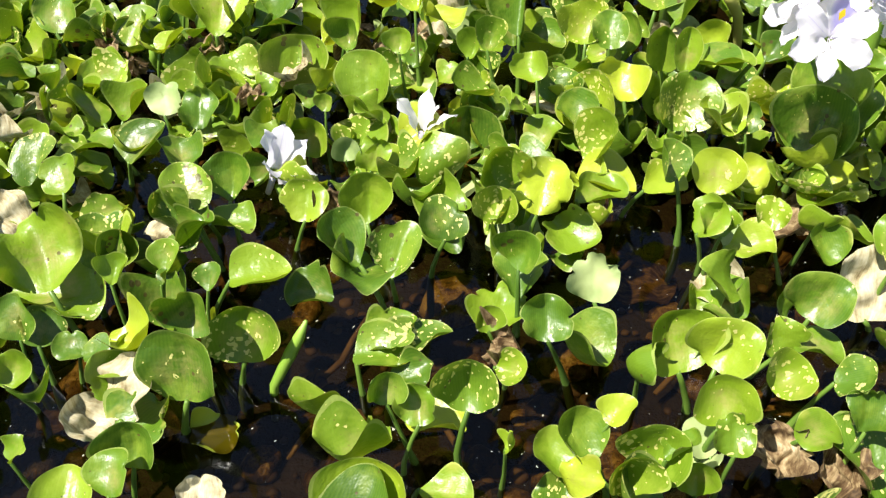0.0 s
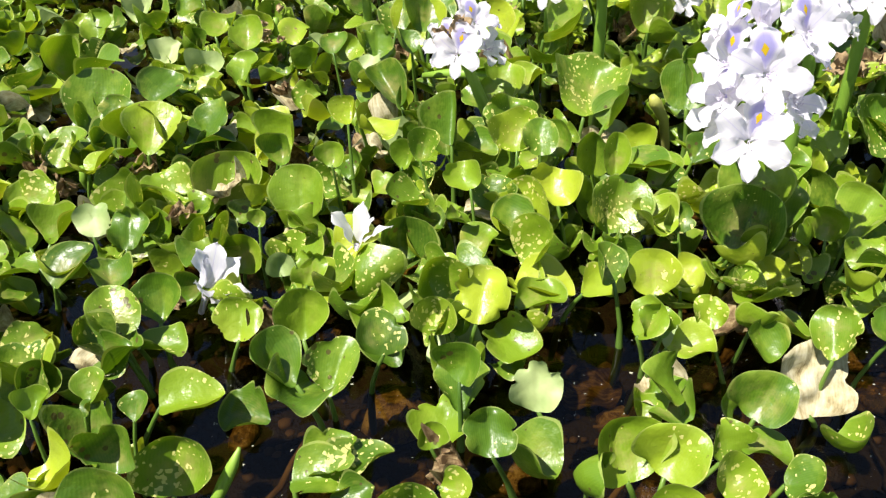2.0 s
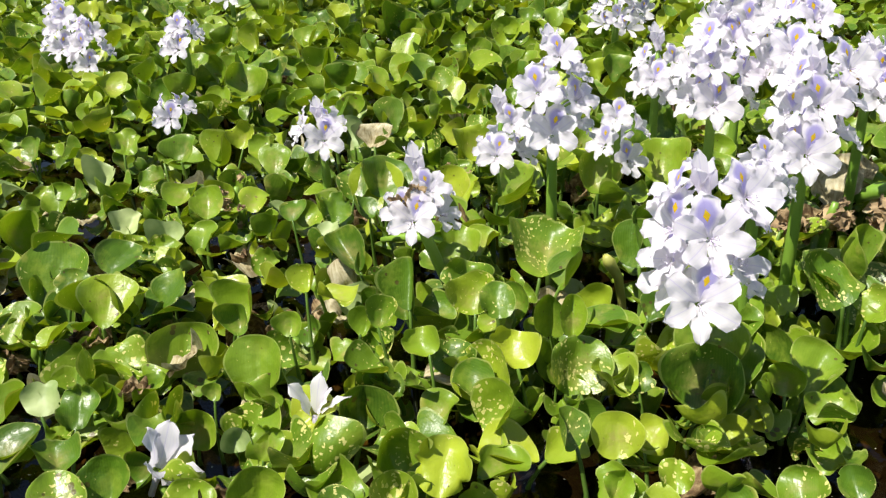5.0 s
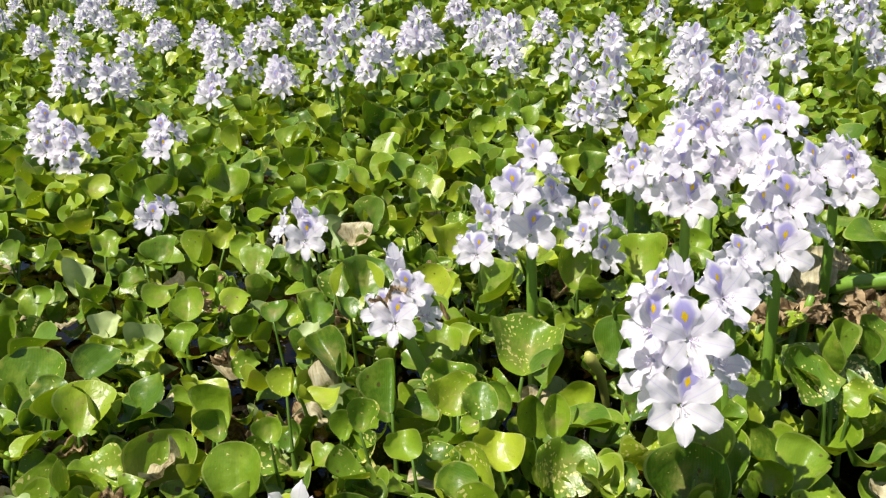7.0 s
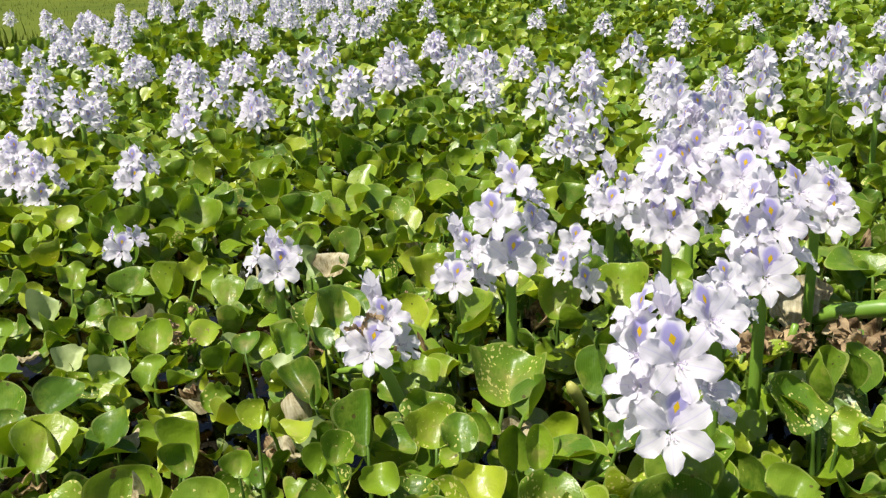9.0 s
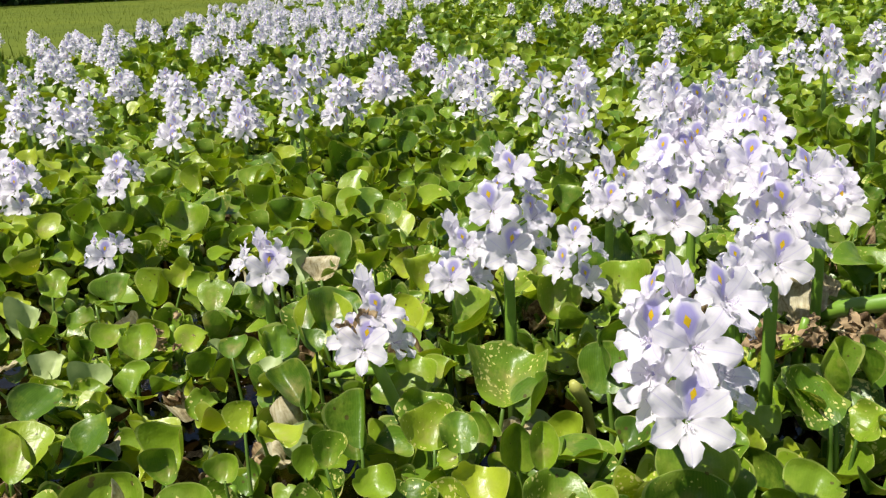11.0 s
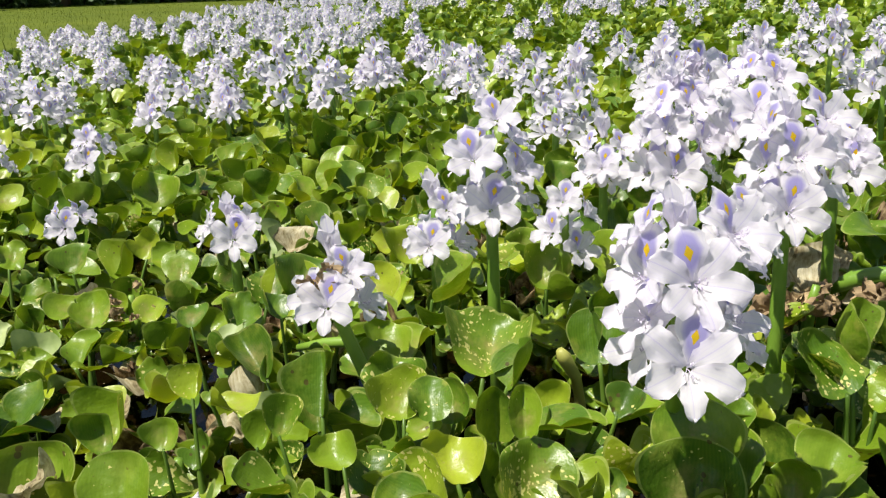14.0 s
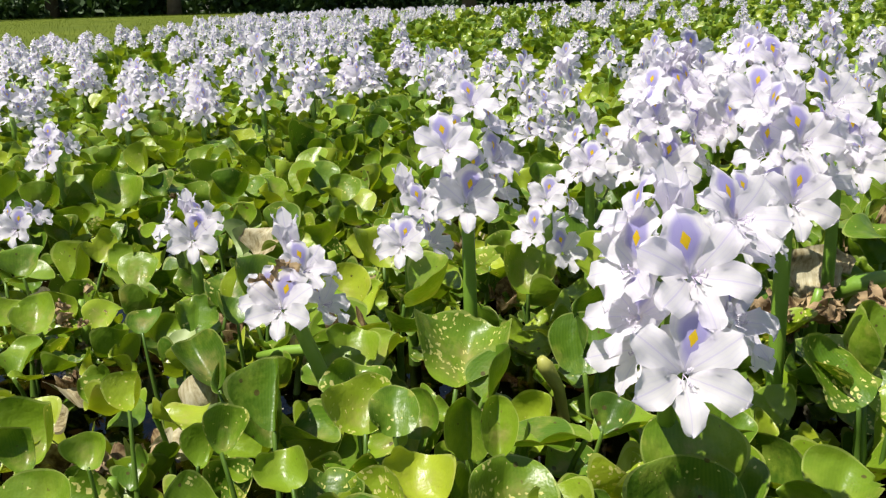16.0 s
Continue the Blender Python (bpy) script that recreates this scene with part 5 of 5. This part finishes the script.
def chance_plant(x, y, rnd, size=0.045, high=0.06, count=4):
    leaves = []
    turn = rnd.uniform(0, 360)
    for k in range(count):
        az = turn + k * 360 / count + rnd.uniform(-30, 30)
        out = rnd.uniform(0.012, 0.036)
        kind = rnd.choices("gslpd", (11, 3, 5 if y < 1.25 else 2, 0.35, 0.12))[0]
        leaves.append((x + math.sin(radians(az)) * out, y + math.cos(radians(az)) * out, max(0.012, high * rnd.uniform(0.2, 1.05)), size * rnd.uniform(0.7, 1.2),
                       az, rnd.choice((5, 14, 24, 36, 48, 62) if y > 0.78 else (8, 20, 30, 45, 58, 70)) + rnd.uniform(-8, 8), rnd.uniform(-24, 24), rnd.choice((0, 2, 3, 5, 7, 9, 10, 10, 11, 12, 13, 13, 14, 14, 15, 16, 17, 17, 18, 18, 18, 19, 19)), kind))
    return plant(x, y, leaves)


def view_half(y):
    return 0.58 * (y - 0.15) + 0.14


OPEN_WATER = [(0.005, 0.648, 0.027), (-0.004, 0.518, 0.053), (0.041, 0.526, 0.042), (0.168, 0.557, 0.033), (0.227, 0.664, 0.040), (0.150, 0.603, 0.025), (0.183, 0.701, 0.028), (-0.112, 0.794, 0.015), (-0.132, 0.570, 0.025), (0.117, 0.517, 0.026), (-0.172, 0.760, 0.015), (-0.232, 0.748, 0.015), (0.142, 0.502, 0.029), (0.297, 0.543, 0.019), (0.081, 0.514, 0.022), (0.243, 0.647, 0.031), (0.185, 0.532, 0.023)]  # x, y, radius
rnd = random.Random(8)
step = 0.074
y = 0.36
while y < 1.36:
    x = -1.6
    while x < 2.0:
        px, py = x + rnd.uniform(-0.03, 0.03), y + rnd.uniform(-0.03, 0.03)
        x += step if y > 0.93 else 0.054
        if abs(px - 0.14 - 0.13 * (py - 0.4)) > view_half(py) + 0.06:
            continue
        gap = min((math.hypot(px - a, py - b) for a, b in BUSY), default=1)
        if py < 0.93:
            inside = abs(px - 0.12) < view_half(py) - 0.03
            if inside and 0.43 < py < 0.645:
                continue
            if gap < ((0.034 if py < 0.66 else 0.027) if inside else 0.035) or any(math.hypot((px - a) / r, (py - b) / r) < 1 for a, b, r in OPEN_WATER):
                continue
            chance_plant(px, py, rnd, 0.040, 0.048 if py < 0.75 else 0.062, rnd.randint(3, 5))
        else:
            if gap < 0.035:
                continue
            chance_plant(px, py, rnd, 0.042, 0.048 + 0.02 * min(py - 0.9, 1) + (0.024 if px > 0.12 else 0.0), rnd.randint(5, 7))
    y += step if y > 0.93 else 0.052


# ---- the carpet of leaves farther out, past counting ----
def leaf_carpet(name, label, count, place, size, rows, cols, high, seed):
    rs = np.random.RandomState(seed)
    kinds = []
    for k in (0, 1, 2, 3, 5, 10, 12, 16, 17, 17, 18, 19):
        cup, wave, droop, long, fold, notch, torn = BLADE_KINDS[k]
        v, f, uv = blade(k, cup, wave, droop, long, fold, notch, 0, rows, cols)
        kinds.append((np.array(v), np.array(f), np.array(uv)))
    V, Fs, U, base = [], [], [], 0
    for n in range(count):
        x, y = place(rs)
        if y is None:
            continue
        v, f, uv = kinds[rs.randint(12)]
        s = size(y) * rs.uniform(0.7, 1.25)
        m = leaf_turn(rs.uniform(0, 360), rs.choice((5, 20, 35, 50, 65)) + rs.uniform(-8, 8), rs.uniform(-25, 25))
        r = np.array(m.to_3x3()) * s
        z = high(x, y) * rs.uniform(0.1, 1.05)
        V.append(v @ r.T + (x, y, max(z, 0.012)))
        Fs.append(f + base)
        U.append(uv)
        base += len(v)
    V, Fs, U = np.concatenate(V), np.concatenate(Fs), np.concatenate(U)
    ob = new(name, shape(name, V.tolist(), Fs.tolist(), [LEAF_FAR], U))
    return tagged(ob, label, "water hyacinth", kind="stuff")


def near_belt(rs):
    y = math.sqrt(rs.uniform(2.8 ** 2, 9.0 ** 2))
    x = 0.15 + 0.10 * y + rs.uniform(-0.66, 0.62) * y
    return (x, y) if y < shore(x) - 0.15 else (x, None)


def far_belt(rs):
    y = math.sqrt(rs.uniform(9.0 ** 2, 21.0 ** 2))
    x = 0.1 * y + rs.uniform(-0.66, 0.62) * y
    return (x, y) if y < shore(x) - 0.15 else (x, None)


def side_belt(rs):
    x, y = rs.uniform(-3.2, 3.6), rs.uniform(-1.2, 4.0)
    inside = abs(x - 0.14 - 0.10 * y) < 0.60 * max(y, 0.0) + 0.10
    return (x, None) if inside or math.hypot(x - 0.1, y - 0.3) < 0.30 else (x, y)


def crest(x, y):
    return 0.085 + rise(y) + 0.04 * noise.noise(Vector((x * 1.3, y * 1.3, 0)))


def first_belt(rs):
    y = math.sqrt(rs.uniform(1.36 ** 2, 2.8 ** 2))
    return 0.15 + 0.10 * y + rs.uniform(-0.66, 0.62) * y, y


leaf_carpet("water_hyacinth_leaves", "carpet of glossy green water hyacinth leaves", 5200, first_belt, lambda y: 0.042, 8, 6, crest, 5)
leaf_carpet("water_hyacinth_leaves", "dense carpet of glossy green water hyacinth leaves", 27000, near_belt, lambda y: 0.042 + 0.004 * y, 5, 4, crest, 3)
leaf_carpet("water_hyacinth_leaves", "carpet of green water hyacinth leaves over the pond", 9000, side_belt, lambda y: 0.060, 4, 3, crest, 6)
leaf_carpet("water_hyacinth_leaves", "distant carpet of green water hyacinth leaves", 22000, far_belt, lambda y: 0.10, 3, 2, crest, 4)


# ---- stones and sunken leaves in the water ----
def stone_mesh(seed):
    bm = bmesh.new()
    bmesh.ops.create_icosphere(bm, subdivisions=2, radius=1.0)
    for vert in bm.verts:
        vert.co *= 1 + 0.30 * noise.noise(vert.co * 1.3 + Vector((seed * 3.1, 0, 0))) + 0.08 * noise.noise(vert.co * 4 + Vector((0, seed * 2.0, 0)))
    me = bpy.data.meshes.new("stone")
    bm.to_mesh(me)
    bm.free()
    me.materials.append(STONE)
    me.polygons.foreach_set("use_smooth", [True] * len(me.polygons))
    return me


STONES = [stone_mesh(k) for k in range(6)]
rnd = random.Random(21)
for k in range(260):
    x, y = rnd.uniform(-0.26, 0.46), 0.40 + 0.55 * rnd.random() ** 1.3
    s = rnd.uniform(0.005, 0.013) if k % 5 else rnd.uniform(0.014, 0.024)
    ob = tagged(new("stone", STONES[k % 6]), "rounded brown stone lying under shallow pond water", "stone", "pond stones")
    ob.matrix_basis = Matrix.Translation((x, y, bed(x, y) + s * 0.25)) @ Matrix.Rotation(rnd.uniform(0, 6.28), 4, "Z") @ Matrix.Diagonal((s * rnd.uniform(0.8, 1.5), s, s * rnd.uniform(0.45, 0.8), 1))


# pebbles between them, past counting
rs = np.random.RandomState(31)
V, Fs, base = [], [], 0
pebble = [(np.array([v.co for v in me.vertices]), np.array([tuple(q.vertices) for q in me.polygons])) for me in STONES[:3]]
for k in range(900):
    x, y, s = rs.uniform(-0.3, 0.5), rs.uniform(0.40, 0.95), rs.uniform(0.0015, 0.0055)
    v, f = pebble[k % 3]
    a = rs.uniform(0, 6.28)
    r = np.array(((math.cos(a), -math.sin(a), 0), (math.sin(a), math.cos(a), 0), (0, 0, 0.6))) * s
    V.append(v @ r.T + (x, y, bed(x, y) + 0.001))
    Fs.append(f + base)
    base += len(v)
tagged(new("gravel", shape("gravel", np.concatenate(V).tolist(), np.concatenate(Fs).tolist(), [GRAVEL])), "small brown pebbles on the pond bed", "gravel", kind="stuff")


def sunken_leaf(x, y, z, size, rnd):
    ob = tagged(new("sunken_leaf", blade_mesh(rnd.choice((2, 5, 9, 13)), "u")), "brown rotting leaf lying under shallow pond water", "leaf", "sunken leaves")
    ob.matrix_basis = Matrix.Translation((x, y, z)) @ leaf_turn(rnd.uniform(0, 360), rnd.uniform(-8, 8), rnd.uniform(-12, 12)) @ Matrix.Diagonal((size, size, size * 0.35, 1))
    return ob


for k in range(22):
    x, y = rnd.uniform(-0.22, 0.42), rnd.uniform(0.42, 0.86)
    sunken_leaf(x, y, bed(x, y) + rnd.uniform(0.010, 0.016), rnd.uniform(0.025, 0.05), rnd)
# thin dead stalks and roots lying in the water
for k in range(26):
    x, y, a = rnd.uniform(-0.22, 0.42), rnd.uniform(0.42, 0.86), rnd.uniform(0, 6.28)
    long = rnd.uniform(0.03, 0.08)
    pts = [(x + math.cos(a) * long * t + 0.004 * math.sin(5 * t), y + math.sin(a) * long * t, bed(x, y) + 0.012 + 0.012 * t) for t in (0, 0.3, 0.65, 1.0)]
    stalk_piece("dead_stalk", "thin dead brown leaf stalk lying in the water", pts, [0.0018, 0.0022, 0.002, 0.001], STONE if k % 2 else WITHER)


# ---- bank: grass blades, bushes, trees ----
def grass_blades(name, label, count, place, tall, seed):
    rs = np.random.RandomState(seed)
    V, Fs = [], []
    for n in range(count):
        x, y = place(rs)
        z = bed(x, y)
        if z < 0.0:
            z = 0.0
        h, w, a = tall * rs.uniform(0.5, 1.3), tall * 0.045, rs.uniform(0, 6.28)
        dx, dy = math.cos(a) * w, math.sin(a) * w
        bx, by = rs.uniform(-0.4, 0.4) * h, rs.uniform(-0.4, 0.4) * h
        b = len(V)
        V += [(x - dx, y - dy, z - 0.01), (x + dx, y + dy, z - 0.01), (x + dx * 0.8 + bx * 0.4, y + dy * 0.8 + by * 0.4, z + h * 0.6), (x - dx * 0.8 + bx * 0.4, y - dy * 0.8 + by * 0.4, z + h * 0.6), (x + bx, y + by, z + h)]
        Fs += [(b, b + 1, b + 2, b + 3), (b + 3, b + 2, b + 4)]
    return tagged(new(name, shape(name, V, Fs, [GRASS_BLADE], smooth=False)), label, "grass", kind="stuff")


def margin(rs):
    x = rs.uniform(-7, 4)
    return x, shore(x) + abs(rs.normal(0, 0.9)) - 0.3


def meadow(rs):
    y = math.sqrt(rs.uniform(8 ** 2, 31 ** 2))
    x = 0.1 * y + rs.uniform(-0.7, 0.6) * y
    return (x, max(y, shore(x) + 0.3))


grass_blades("margin_grass", "tall bright green grass along the pond margin", 14000, margin, 0.10, 1)
grass_blades("meadow_grass", "short sunlit yellow-green meadow grass", 36000, meadow, 0.04, 2)


def foliage(name, label, centre, spread, count, size, seed, parent=None, category="bush"):
    """A crown of many small leaf clumps round several centres, with gaps."""
    rs = np.random.RandomState(seed)
    floor = 0.05 if parent else bed(centre[0], centre[1]) + 0.03
    centre = centre if parent else centre + np.array((0, 0, floor))
    lobes = [(rs.uniform(-0.6, 0.6, 3), rs.uniform(0.35, 0.7)) for _ in range(9)]
    V, Fs = [], []
    for n in range(count):
        c, r = lobes[rs.randint(9)]
        d = rs.normal(0, 1, 3)
        d *= r * rs.uniform(0.55, 1.0) / np.linalg.norm(d)
        p = (c + d) * spread + centre
        if p[2] < floor:
            p[2] = floor + abs(p[2] - floor) * 0.2
        a, b = rs.normal(0, 1, 3), rs.normal(0, 1, 3)
        a *= size * rs.uniform(0.6, 1.2) / np.linalg.norm(a)
        b *= size * 0.5 / np.linalg.norm(b)
        k = len(V)
        V += [tuple(p - a), tuple(p + b), tuple(p + a), tuple(p - b)]
        Fs.append((k, k + 1, k + 2, k + 3))
    me = shape(name, V, Fs, [CROWN], smooth=False)
    if parent:
        return part(name, me, parent)
    return tagged(new(name, me), label, category)


rnd = random.Random(5)
for k in range(17):
    x, y = -34 + 4.4 * k + rnd.uniform(-1.5, 1.5), 31 + rnd.uniform(-1, 8)
    tree = tagged(new("tree"), "dark shaded broadleaf tree at the edge of a wood", "tree", "trees of the wood")
    tree.matrix_basis = pose(x, y, bed(x, y))
    h = rnd.uniform(3.2, 5)
    pts = [(0, 0, -0.1), (0.05, 0, h * 0.3), (rnd.uniform(-0.3, 0.3), 0, h * 0.6), (rnd.uniform(-0.5, 0.5), 0, h)]
    v, f = rod(pts, [0.28, 0.2, 0.16, 0.08], 8)
    for n in range(4):
        a = rnd.uniform(0, 6.28)
        b = Vector((0.05, 0, h * rnd.uniform(0.35, 0.75)))
        lv, lf = rod([b, b + Vector((math.cos(a), math.sin(a), 0.7)), b + Vector((math.cos(a) * 2.2, math.sin(a) * 2.2, 1.2))], [0.09, 0.06, 0.02], 6)
        f += [tuple(i + len(v) for i in q) for q in lf]
        v += lv
    part("trunk", shape("trunk", v, f, [BARK]), tree)
    foliage("crown", "", np.array((0, 0, h + 0.5)), np.array((3.4, 3.4, 2.4)), 1800, 0.32, 40 + k, tree)
for k in range(30):
    x, y = -38 + 2.4 * k + rnd.uniform(-1, 1), 34 + rnd.uniform(0, 6)
    foliage("undergrowth", "dark dense undergrowth between the trees", np.array((x, y, 0.9)), np.array((2.8, 1.8, 1.7)), 1300, 0.24, 90 + k)
for k in range(34):
    foliage("undergrowth", "dark dense undergrowth between the trees", np.array((-40 + 2.3 * k, 43 + rnd.uniform(0, 3), 0.8)), np.array((2.6, 1.6, 1.6)), 900, 0.26, 200 + k)
foliage("bush", "low pale green bush on the meadow", np.array((-9.0, 25.0, 0.35)), np.array((2.4, 1.4, 0.8)), 1500, 0.12, 150)
